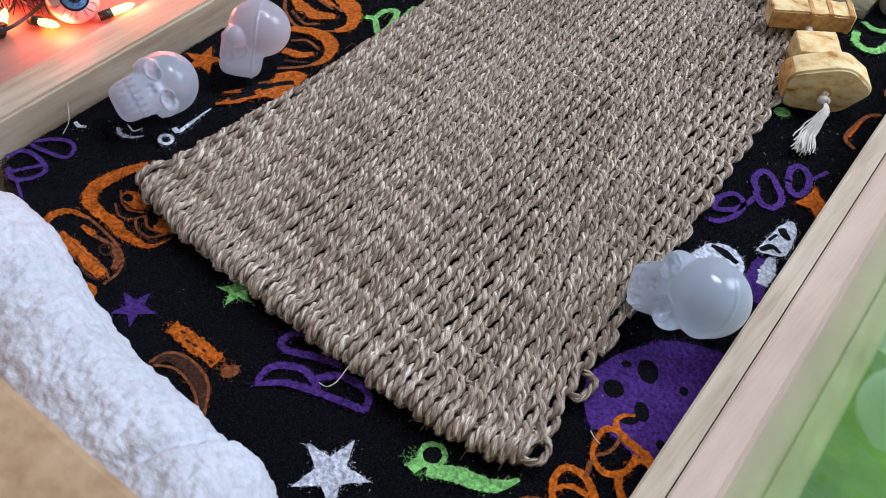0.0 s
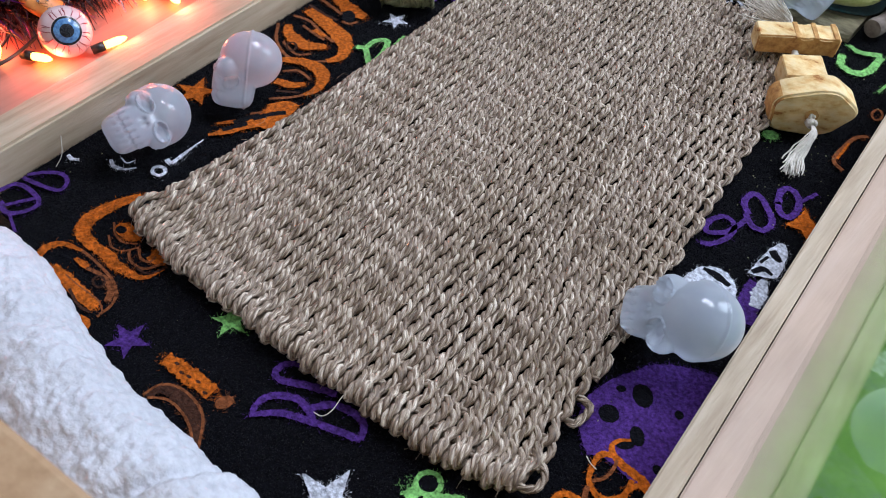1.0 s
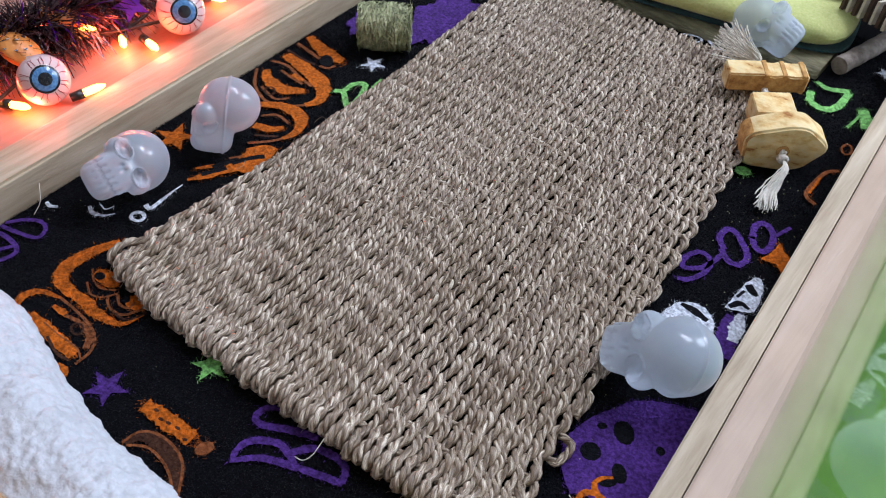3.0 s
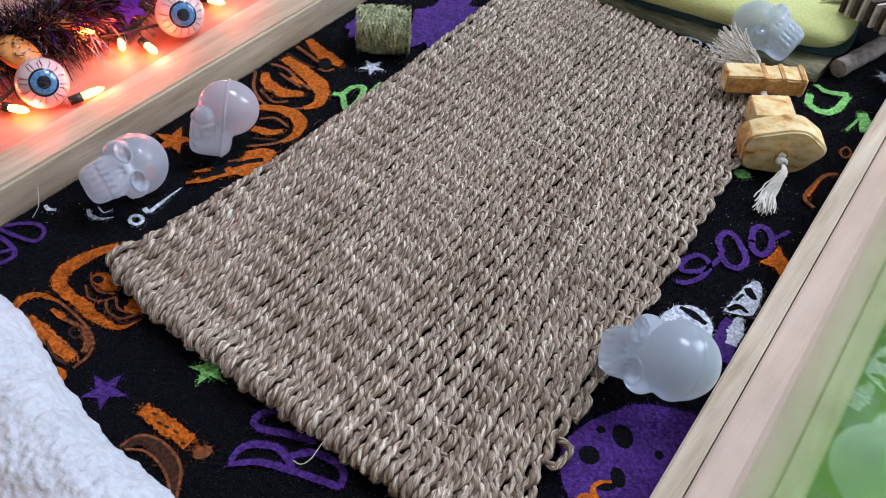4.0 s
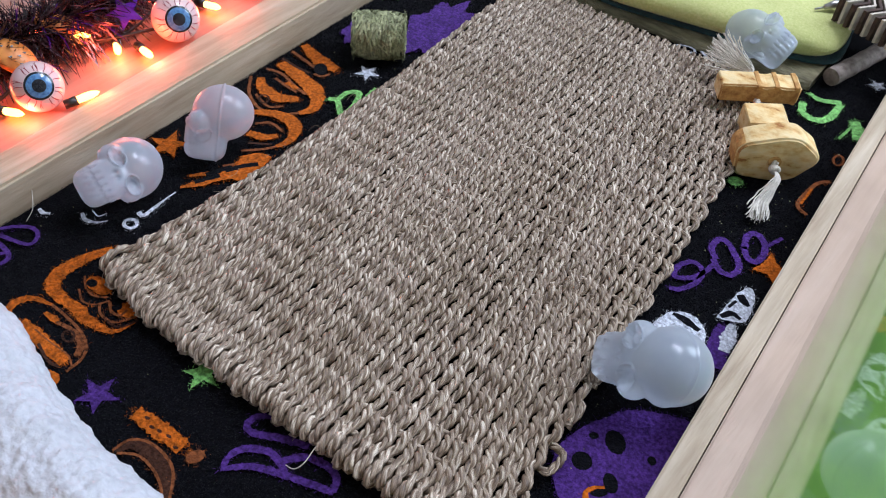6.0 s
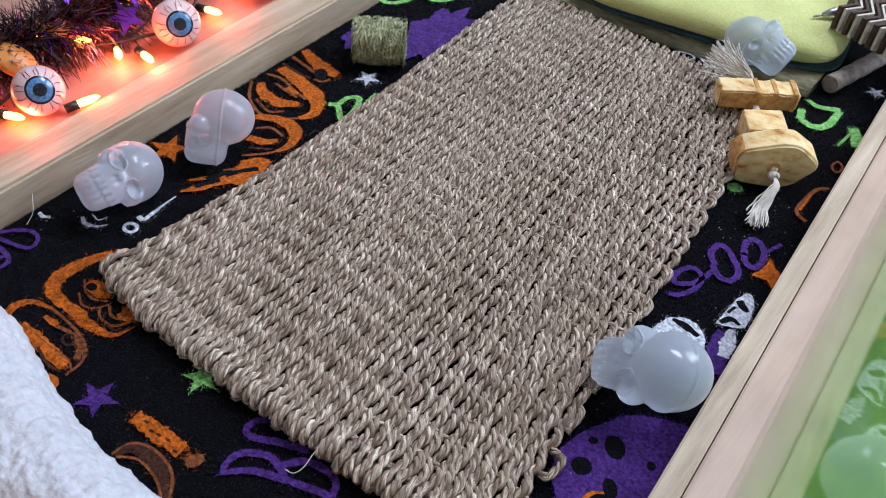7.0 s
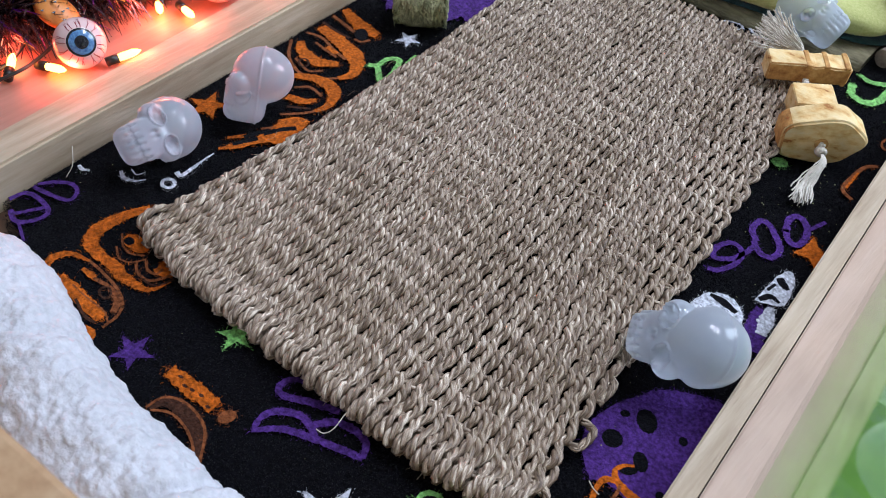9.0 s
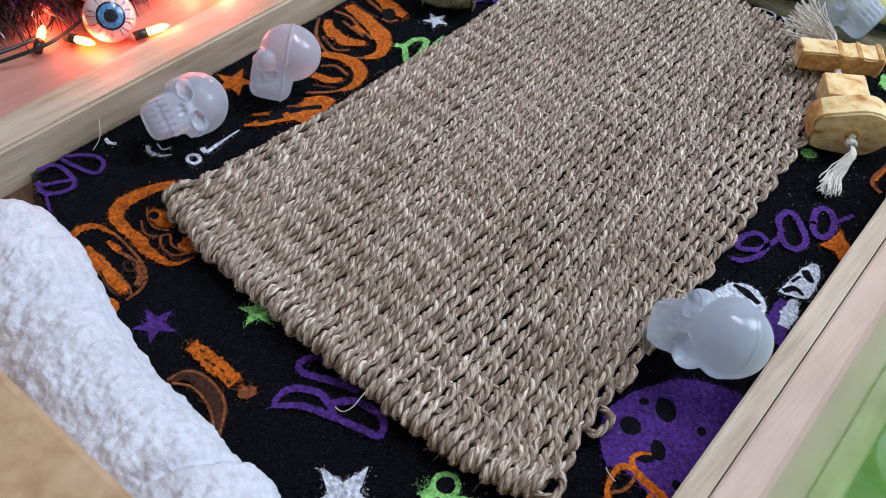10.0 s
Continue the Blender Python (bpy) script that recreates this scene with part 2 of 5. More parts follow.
def prism(bottom, z0, z1, bevel=0.0):
    """An upright prism over a ground outline."""
    bm = bmesh.new()
    f = bm.faces.new([bm.verts.new((x, y, z0)) for x, y in bottom])
    top = bmesh.ops.extrude_face_region(bm, geom=[f])
    bmesh.ops.translate(bm, vec=(0, 0, z1 - z0), verts=[v for v in top["geom"] if isinstance(v, bmesh.types.BMVert)])
    bmesh.ops.recalc_face_normals(bm, faces=bm.faces[:])
    if bevel:
        bmesh.ops.bevel(bm, geom=bm.edges[:], offset=bevel, segments=2, affect="EDGES")
    return bm


def spline(points, step):
    """A smooth curve through a few points, in even steps."""
    P = np.array(points, float)
    P = np.vstack([2 * P[0] - P[1], P, 2 * P[-1] - P[-2]])
    out = []
    for i in range(1, len(P) - 2):
        n = max(2, int(np.linalg.norm(P[i + 1] - P[i]) / step))
        for k in range(n):
            t = k / n
            out.append(0.5 * (2 * P[i] + (P[i + 1] - P[i - 1]) * t + (2 * P[i - 1] - 5 * P[i] + 4 * P[i + 1] - P[i + 2]) * t * t + (3 * P[i] - P[i - 1] - 3 * P[i + 1] + P[i + 2]) * t ** 3))
    out.append(P[-2])
    return np.array(out)


def tube(path, radius, sides=6, verts=None, faces=None, caps=True):
    """A tube along a path; radius is one number or one for each point. Appends to verts and faces."""
    verts, faces = ([], []) if verts is None else (verts, faces)
    path = np.asarray(path, float)
    n = len(path)
    rad = np.broadcast_to(np.asarray(radius, float), (n,))
    tan = np.gradient(path, axis=0)
    tan /= np.linalg.norm(tan, axis=1)[:, None] + 1e-12
    ref = np.array([0, 0, 1.0]) if abs(tan[:, 2]).mean() < 0.8 else np.array([1.0, 0, 0])
    a = np.cross(tan, ref)
    a /= np.linalg.norm(a, axis=1)[:, None] + 1e-9
    b = np.cross(a, tan)
    ang = np.arange(sides) * 2 * math.pi / sides
    ring = path[:, None] + rad[:, None, None] * (np.cos(ang)[None, :, None] * a[:, None] + np.sin(ang)[None, :, None] * b[:, None])
    base = len(verts)
    verts.extend(ring.reshape(-1, 3).tolist())
    for i in range(n - 1):
        for k in range(sides):
            k2 = (k + 1) % sides
            faces.append((base + i * sides + k, base + i * sides + k2, base + (i + 1) * sides + k2, base + (i + 1) * sides + k))
    if caps:
        faces.append(tuple(base + k for k in reversed(range(sides))))
        faces.append(tuple(base + (n - 1) * sides + k for k in range(sides)))
    return verts, faces


rng = np.random.default_rng(7)

# ---- room ----
room = [("wall_north", (4.4, 0.1, 2.7), (0.2, 2.45, 1.05)), ("wall_south", (4.4, 0.1, 2.7), (0.2, -2.05, 1.05)),
        ("wall_east", (0.1, 4.4, 2.7), (2.4, 0.2, 1.05)), ("wall_west", (0.1, 4.4, 2.7), (-2.0, 0.2, 1.05)), ("ceiling", (4.4, 4.6, 0.1), (0.2, 0.2, 2.45))]
for n, s, a in room:
    tagged(part(n, box(s, a), PLASTER), "plain white painted " + n.split("_")[0] + " of the room", "wall" if "wall" in n else "ceiling", kind="structure")
tagged(part("floor", box((4.4, 4.6, 0.1), (0.2, 0.2, -0.1)), TABLE), "plain grey base that the enclosure stands on", "floor", kind="structure")

# ---- enclosure frame ----
tagged(part("green_cloth", box((1.28, 2.0, 0.004), (0.985, 0.4, -0.02)), GREEN), "bright green cloth laid outside the clear panel", "cloth", kind="structure")


def rail_x(y):
    return 0.3345 - 0.064 * (y - 0.075)


def right_rail():
    rail = thing("rail", "pale pine rail in two strips holding a clear panel", "rail", kind="structure")
    y0, y1 = -0.3, 1.0
    for name, a, b, z, mat in (("inner_strip", -0.004, 0.0088, 0.0205, PINE), ("outer_strip", 0.0095, 0.0299, 0.02, PINE_PINK)):
        part(name, prism([(rail_x(y0) + a, y0), (rail_x(y0) + b, y0), (rail_x(y1) + b, y1), (rail_x(y1) + a, y1)], -0.03, z, 0.0012), mat, rail)
    panel = prism([(rail_x(y0) + 0.0268, y0), (rail_x(y0) + 0.0298, y0), (rail_x(y1) + 0.0298, y1), (rail_x(y1) + 0.0268, y1)], 0.0202, 0.42)
    panel.normal_update()
    for face in panel.faces:
        face.material_index = 0 if face.normal.x < -0.9 else 1
    p = tagged(part("clear_panel", panel, [ACRYLIC, CLEAR]), "clear acrylic side panel standing in the pine rail", "panel", kind="structure")
    p.visible_shadow = False


right_rail()


def left_rail():
    y0, y1 = -0.3, 0.62
    inner = lambda y: -0.0805 - 0.03 * y
    outer = lambda y: -0.1105 - 0.06 * y
    bm = prism([(outer(y0), y0), (inner(y0), y0), (inner(y1), y1), (outer(y1), y1)], -0.03, 0.026, 0.002)
    tagged(part("side_rail", bm, PINE), "rough sawn pale pine rail along the fleece", "rail", kind="structure")
    # the shelf's orange comes partly from its tinted colour, partly from the bulbs
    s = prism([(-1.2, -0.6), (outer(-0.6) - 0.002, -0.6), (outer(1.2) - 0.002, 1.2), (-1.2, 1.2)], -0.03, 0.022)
    tagged(part("shelf", s, SHELF_GLOW), "pale wooden shelf lit by string lights, orange glow also tinted in", "shelf", kind="structure")


left_rail()
front = box((0.9, 0.05, 0.19), (0.0, -0.025, 0.045), 0.0025)
bmesh.ops.transform(front, matrix=pose(0.19, -0.1419, 0, 0, 0, 4.7), verts=front.verts[:])
tagged(part("front_board", front, BOARD), "warm brown wooden front board of the enclosure", "board", kind="structure")

tagged(part("base_board", box((0.26, 0.2, 0.02), (-0.1, -0.12, -0.0165), 0.001), SHADED_BASE), "brown wooden base of the enclosure beside the bed, darkened for shadow", "board", kind="structure")

# ---- fleece blanket with printed figures ----
blanket = thing("fleece_blanket", "black fleece blanket printed with orange, purple, green and white figures", "blanket", at=pose(0, 0, -0.0016))


def past_corner(x, y):
    """Beyond the slanting corner where the fleece stops short of the base board."""
    return (x < -0.045) & (y < -0.042 - 0.47 * (x + 0.097))


sheet_verts, sheet_faces = [], []
NX, NY = 60, 140
for j in range(NY + 1):
    for i in range(NX + 1):
        y = -0.15 + 1.1 * j / NY
        x0, x1 = -0.086 - 0.03 * y, rail_x(y) - 0.0035
        x = x0 + (x1 - x0) * i / NX
        sheet_verts.append((x, y, 0.003 * max(0, 1 - i) + 0.0006 * noise.noise((x * 30, y * 30, 0))))
for j in range(NY):
    for i in range(NX):
        a = j * (NX + 1) + i
        if past_corner(*sheet_verts[a][:2]):
            continue
        sheet_faces.append((a, a + 1, a + NX + 2, a + NX + 1))
raw("sheet", sheet_verts, sheet_faces, FLEECE[0], blanket, smooth=True)

CELL = 0.0006
GX0, GY0 = -0.13, -0.15
ink = np.zeros((int(0.52 / CELL), int(0.86 / CELL)), np.uint8)
layer = [0.0016]


def stamp(x, y, r, c):
    i0, i1 = int((x - r - GX0) / CELL), int((x + r - GX0) / CELL) + 1
    j0, j1 = int((y - r - GY0) / CELL), int((y + r - GY0) / CELL) + 1
    i0, j0 = max(i0, 0), max(j0, 0)
    ii, jj = np.mgrid[i0:max(i1, i0), j0:max(j1, j0)]
    sub = ink[i0:max(i1, i0), j0:max(j1, j0)]
    ii, jj = ii[:sub.shape[0], :sub.shape[1]], jj[:sub.shape[0], :sub.shape[1]]
    sub[((ii + 0.5) * CELL + GX0 - x) ** 2 + ((jj + 0.5) * CELL + GY0 - y) ** 2 < r * r] = c


def stroke(points, width, c, closed=False):
    """A printed brush line on the fleece, with a ragged edge."""
    pts = [tuple(p) for p in points]
    path = spline(pts + [pts[0]] if closed else pts, 0.0012)
    d = np.gradient(path, axis=0)
    d /= np.linalg.norm(d, axis=1)[:, None] + 1e-9
    nrm = np.stack([-d[:, 1], d[:, 0]], -1)
    if not isinstance(width, float):
        width = np.interp(np.linspace(0, 1, len(path)), np.linspace(0, 1, len(width)), width)
    half = np.broadcast_to(np.asarray(width) / 2, (len(path),))
    w = half[:, None] * (1 + 0.1 * rng.standard_normal((len(path), 2)))
    layer[0] += 0.000012
    v = []
    for p, q, (wa, wb) in zip(path, nrm, w):
        v += [(*(p + q * wa), layer[0]), (*(p - q * wb), layer[0])]
    raw("print", v, [(2 * i, 2 * i + 1, 2 * i + 3, 2 * i + 2) for i in range(len(path) - 1)], FLEECE[c], blanket)
    for p, r in zip(path, half):
        stamp(p[0], p[1], r, c)


def patch(points, c):
    """A printed filled figure inside a smooth outline."""
    edge = spline(list(points) + [points[0]], 0.002)[:-1]
    edge = edge + 0.0003 * rng.standard_normal(edge.shape)
    mid, n = edge.mean(axis=0), len(edge)
    layer[0] += 0.000012
    raw("print", [(*mid, layer[0])] + [(*p, layer[0]) for p in edge], [(0, i + 1, (i + 1) % n + 1) for i in range(n)], FLEECE[c], blanket)
    for s in np.linspace(0.0, 1, 40):
        for p in edge:
            stamp(*(mid + (p - mid) * s), 0.0012, c)


def blob(cx, cy, rx, ry, turn, c, lobes=0, depth=0.0, phase=0.0):
    """A printed filled figure: an ellipse, or with lobes a star or a splash."""
    n = 90
    a = np.arange(n) * 2 * math.pi / n
    if lobes:
        tri = np.abs(((a * lobes / (2 * math.pi) + phase) % 1) * 2 - 1)
        if lobes == 5:
            b = (1 - tri) * math.pi / 5
            tri = (0.4 * math.sin(math.pi / 5) / (np.sin(b) + 0.4 * np.sin(math.pi / 5 - b)) - (1 - depth)) / depth
        k = (1 - depth) + depth * tri
    else:
        k = np.ones(n)
    k = k * (1 + 0.03 * rng.standard_normal(n))
    t = radians(turn)
    X, Y = rx * k * np.cos(a), ry * k * np.sin(a)
    x, y = cx + X * math.cos(t) - Y * math.sin(t), cy + X * math.sin(t) + Y * math.cos(t)
    layer[0] += 0.000012
    raw("print", [(cx, cy, layer[0])] + [(p, q, layer[0]) for p, q in zip(x, y)], [(0, i + 1, (i + 1) % n + 1) for i in range(n)], FLEECE[c], blanket)
    for s in np.linspace(0.0, 1, 14):
        for p, q in zip(x, y):
            stamp(cx + (p - cx) * s, cy + (q - cy) * s, 0.0008, c)


def ring(cx, cy, rx, ry, turn, width, c, a0=0, a1=360):
    t = radians(turn)
    n = max(6, int(abs(a1 - a0) / 30))
    pts = []
    for k in range(n + 1):
        a = radians(a0 + (a1 - a0) * k / n)
        X, Y = rx * math.cos(a), ry * math.sin(a)
        pts.append((cx + X * math.cos(t) - Y * math.sin(t), cy + X * math.sin(t) + Y * math.cos(t)))
    stroke(pts, width, c)


def star(cx, cy, r, turn, c):
    blob(cx, cy, r, r, turn, c, 5, 0.58)


BLACK, ORANGE, PURPLE, LIME, WHITE, RUST, UMBER = range(7)
# bat-winged orange letter by the corner of the mat
stroke([(-0.0113, 0.0098), (-0.0169, -0.0066), (-0.0185, -0.0223), (-0.0130, -0.0318), (-0.0002, -0.0341), (0.0120, -0.0331), (0.0225, -0.0341), (0.0346, -0.0329), (0.0431, -0.0288), (0.0461, -0.0174)], [0.0049, 0.0080, 0.0094, 0.0103, 0.0082, 0.0067, 0.0080, 0.0061, 0.0032, 0.0015], ORANGE)
blob(0.0075, -0.0139, 0.0099, 0.0053, 3, ORANGE)
blob(0.0028, -0.0156, 0.0036, 0.0028, 8, BLACK)
stroke([(-0.0053, -0.0149), (0.0027, -0.0199), (0.0114, -0.0210), (0.0191, -0.0160)], 0.0013, RUST)
stroke([(0.0009, -0.0233), (0.0100, -0.0275), (0.0179, -0.0246), (0.0220, -0.0170)], 0.0013, RUST)
blob(0.0365, -0.0140, 0.0080, 0.0056, 17, ORANGE)
blob(0.0292, -0.0164, 0.0023, 0.0031, 41, BLACK)
stroke([(0.0224, -0.0173), (0.0292, -0.0215), (0.0355, -0.0200), (0.0352, -0.0146)], 0.0017, RUST)
stroke([(0.0188, -0.0221), (0.0275, -0.0269), (0.0377, -0.0247), (0.0427, -0.0148)], 0.0017, RUST)
stroke([(0.0317, -0.0277), (0.0424, -0.0256), (0.0462, -0.0151)], 0.0015, UMBER)
# orange letter with a second contour
stroke([(-0.0072, -0.0670), (-0.0149, -0.0600), (-0.0174, -0.0526), (-0.0129, -0.0452), (-0.0005, -0.0407)], [0.0032, 0.0051, 0.0056, 0.0034, 0.0019], ORANGE)
stroke([(-0.0005, -0.0407), (0.0157, -0.0406), (0.0301, -0.0421), (0.0401, -0.0462), (0.0451, -0.0528), (0.0462, -0.0633)], 0.0018, RUST)
stroke([(0.0387, -0.0698), (0.0455, -0.0699), (0.0492, -0.0735)], [0.0034, 0.0053, 0.0020], ORANGE)
stroke([(-0.0023, -0.0601), (0.0123, -0.0593), (0.0298, -0.0598), (0.0403, -0.0599)], [0.0072, 0.0078, 0.0087, 0.0068], ORANGE)
stroke([(0.0017, -0.0467), (0.0096, -0.0464), (0.0154, -0.0463)], [0.0022, 0.0044, 0.0022], ORANGE)
stroke([(0.0125, -0.0466), (0.0252, -0.0443), (0.0364, -0.0473), (0.0414, -0.0534)], [0.0018, 0.0029, 0.0039, 0.0041], RUST)
stroke([(0.0290, -0.0458), (0.0306, -0.0481), (0.0298, -0.0504), (0.0270, -0.0513), (0.0238, -0.0503), (0.0221, -0.0480), (0.0230, -0.0457), (0.0258, -0.0448), (0.0290, -0.0458)], 0.0014, UMBER)
stroke([(0.0182, -0.0621), (0.0322, -0.0654), (0.0407, -0.0641)], 0.0017, UMBER)
stroke([(0.0081, -0.0575), (0.0226, -0.0572), (0.0370, -0.0562), (0.0453, -0.0591)], 0.0010, RUST)
star(0.0713, -0.0613, 0.0128, -47, PURPLE)
star(0.1029, -0.0156, 0.0118, -76, LIME)
# exclamation mark and crescent
stroke([(0.0954, -0.0554), (0.1121, -0.0539), (0.1309, -0.0524)], [0.0077, 0.0101, 0.0086], ORANGE)
blob(0.1398, -0.0521, 0.0049, 0.0037, 64, RUST)
blob(0.1031, -0.0534, 0.0017, 0.0009, 10, UMBER)
blob(0.1141, -0.0544, 0.0016, 0.0009, 10, UMBER)
blob(0.1202, -0.0532, 0.0016, 0.0009, 10, UMBER)
blob(0.1093, -0.0554, 0.0017, 0.0009, 10, UMBER)
blob(0.1281, -0.0552, 0.0016, 0.0009, 10, UMBER)
stroke([(0.1062, -0.0760), (0.1111, -0.0675), (0.1258, -0.0649), (0.1392, -0.0693), (0.1488, -0.0791)], [0.0037, 0.0068, 0.0097, 0.0077, 0.0040], UMBER)
stroke([(0.1054, -0.0771), (0.1068, -0.0677), (0.1155, -0.0621), (0.1285, -0.0617), (0.1389, -0.0655), (0.1505, -0.0777)], 0.0015, RUST)
stroke([(0.1082, -0.0765), (0.1172, -0.0705), (0.1283, -0.0704), (0.1389, -0.0736), (0.1480, -0.0798)], 0.0015, RUST)
# purple letters
stroke([(0.1549, -0.0485), (0.1665, -0.0370), (0.1862, -0.0285), (0.2007, -0.0232), (0.2076, -0.0210)], [0.0027, 0.0039, 0.0042, 0.0041, 0.0035], PURPLE)
stroke([(0.1551, -0.0475), (0.1527, -0.0398), (0.1566, -0.0318), (0.1671, -0.0258), (0.1766, -0.0271), (0.1832, -0.0303)], [0.0027, 0.0040, 0.0043, 0.0043, 0.0042, 0.0030], PURPLE)
stroke([(0.1754, -0.0251), (0.1821, -0.0165), (0.1925, -0.0127), (0.2024, -0.0139), (0.2074, -0.0212)], [0.0040, 0.0043, 0.0043, 0.0042, 0.0029], PURPLE)
stroke([(0.1591, -0.0082), (0.1487, -0.0125), (0.1453, -0.0187), (0.1466, -0.0234), (0.1535, -0.0230), (0.1654, -0.0163), (0.1797, -0.0107)], [0.0026, 0.0036, 0.0039, 0.0041, 0.0044, 0.0044, 0.0034], PURPLE)
star(0.2181, -0.0558, 0.0198, 172, WHITE)
# green ghost
stroke([(0.2431, -0.0229), (0.2493, -0.0244)], [0.0120, 0.0113], LIME)
stroke([(0.2531, -0.0118), (0.2545, -0.0162), (0.2523, -0.0205), (0.2479, -0.0222), (0.2437, -0.0204), (0.2422, -0.0160), (0.2444, -0.0116), (0.2489, -0.0099), (0.2531, -0.0118)], 0.0026, LIME)
stroke([(0.2513, -0.0238), (0.2636, -0.0160), (0.2774, -0.0104), (0.2838, -0.0045), (0.2877, 0.0029)], [0.0073, 0.0084, 0.0083, 0.0067, 0.0020], LIME)
blob(0.2482, -0.0163, 0.0047, 0.0041, 43, BLACK)
# purple splash and orange web
patch([(0.2979, 0.0484), (0.2852, 0.0593), (0.2791, 0.0724), (0.2812, 0.0893), (0.2884, 0.1058), (0.2974, 0.1200), (0.3156, 0.1311), (0.3298, 0.1307), (0.3349, 0.0899), (0.3353, 0.0649), (0.3341, 0.0537), (0.3207, 0.0515), (0.3063, 0.0528)], PURPLE)
blob(0.2931, 0.0756, 0.0054, 0.0054, 43, BLACK)
blob(0.3008, 0.0967, 0.0055, 0.0073, 43, BLACK)
blob(0.3114, 0.0743, 0.0038, 0.0058, 43, BLACK)
blob(0.3092, 0.0662, 0.0049, 0.0029, 43, BLACK)
blob(0.3290, 0.0649, 0.0023, 0.0028, 43, BLACK)
blob(0.3213, 0.0995, 0.0024, 0.0027, 43, BLACK)
blob(0.2898, 0.0926, 0.0027, 0.0021, 43, BLACK)
stroke([(0.3103, 0.0702), (0.3060, 0.0663), (0.3047, 0.0611), (0.3093, 0.0568), (0.3181, 0.0553), (0.3271, 0.0549), (0.3346, 0.0514)], [0.0015, 0.0024, 0.0036, 0.0045, 0.0047, 0.0047, 0.0040], ORANGE)
stroke([(0.3086, 0.0579), (0.3029, 0.0526), (0.3037, 0.0441), (0.3070, 0.0369), (0.3144, 0.0336), (0.3208, 0.0364), (0.3237, 0.0429), (0.3226, 0.0521)], [0.0036, 0.0033, 0.0027, 0.0026, 0.0031, 0.0037, 0.0031, 0.0026], ORANGE)
stroke([(0.3110, 0.0559), (0.3123, 0.0499), (0.3112, 0.0431), (0.3077, 0.0383)], 0.0018, RUST)
stroke([(0.3220, 0.0386), (0.3257, 0.0322), (0.3328, 0.0264)], [0.0034, 0.0042, 0.0041], ORANGE)
stroke([(0.3232, 0.0417), (0.3266, 0.0516), (0.3342, 0.0510)], [0.0017, 0.0029, 0.0040], ORANGE)
stroke([(0.3090, 0.0017), (0.3022, 0.0099), (0.2993, 0.0174), (0.3014, 0.0238), (0.3101, 0.0254), (0.3180, 0.0213), (0.3248, 0.0143)], [0.0038, 0.0036, 0.0034, 0.0034, 0.0040, 0.0044, 0.0041], ORANGE)
stroke([(0.3029, 0.0098), (0.3079, 0.0167), (0.3174, 0.0184)], [0.0022, 0.0028, 0.0028], ORANGE)
stroke([(0.3107, 0.0255), (0.3078, 0.0348)], 0.0026, RUST)
stroke([(0.2950, -0.0129), (0.2953, -0.0047), (0.3013, 0.0007), (0.3088, -0.0003)], 0.0033, RUST)
# white, black and purple ghosts
stroke([(0.3107, 0.2084), (0.3131, 0.1937), (0.3173, 0.1759)], [0.0092, 0.0127, 0.0145], PURPLE)
patch([(0.2758, 0.1826), (0.2792, 0.1960), (0.2896, 0.2032), (0.3018, 0.1978), (0.3069, 0.1850), (0.2975, 0.1775), (0.2843, 0.1742)], WHITE)
stroke([(0.2812, 0.1965), (0.2893, 0.1966), (0.2996, 0.1948)], [0.0023, 0.0058, 0.0030], BLACK)
patch([(0.3031, 0.2115), (0.3032, 0.2252), (0.3043, 0.2388), (0.3080, 0.2470), (0.3133, 0.2430), (0.3171, 0.2308), (0.3175, 0.2189), (0.3108, 0.2142)], WHITE)
stroke([(0.3059, 0.2377), (0.3097, 0.2344), (0.3141, 0.2323)], [0.0045, 0.0056, 0.0024], BLACK)
stroke([(0.3043, 0.2137), (0.3086, 0.2204), (0.3149, 0.2195)], [0.0031, 0.0043, 0.0023], BLACK)
stroke([(0.3048, 0.2235), (0.3063, 0.2314)], 0.0020, BLACK)
stroke([(0.3130, 0.2127), (0.3157, 0.2004), (0.3181, 0.1904)], [0.0046, 0.0098, 0.0059], WHITE)
patch([(0.3025, 0.2630), (0.3055, 0.2734), (0.3056, 0.2854), (0.3104, 0.2798), (0.3170, 0.2745), (0.3174, 0.2608), (0.3111, 0.2654), (0.3064, 0.2638)], ORANGE)
# purple cursive word by the rail
stroke([(0.2692, 0.2136), (0.2750, 0.2168), (0.2802, 0.2294), (0.2784, 0.2405), (0.2705, 0.2433), (0.2651, 0.2346), (0.2670, 0.2242), (0.2756, 0.2298), (0.2796, 0.2390), (0.2817, 0.2512)], 0.0037, PURPLE)
stroke([(0.2805, 0.2554), (0.2736, 0.2626), (0.2737, 0.2730), (0.2797, 0.2741), (0.2891, 0.2663), (0.2952, 0.2585), (0.2939, 0.2490), (0.2866, 0.2478), (0.2791, 0.2541)], 0.0043, PURPLE)
stroke([(0.2904, 0.2761), (0.2868, 0.2880), (0.2900, 0.2943), (0.2976, 0.2907), (0.3023, 0.2805), (0.3011, 0.2702), (0.2951, 0.2703), (0.2892, 0.2778)], 0.0044, PURPLE)
stroke([(0.2999, 0.2858), (0.3055, 0.3025)], 0.0027, PURPLE)
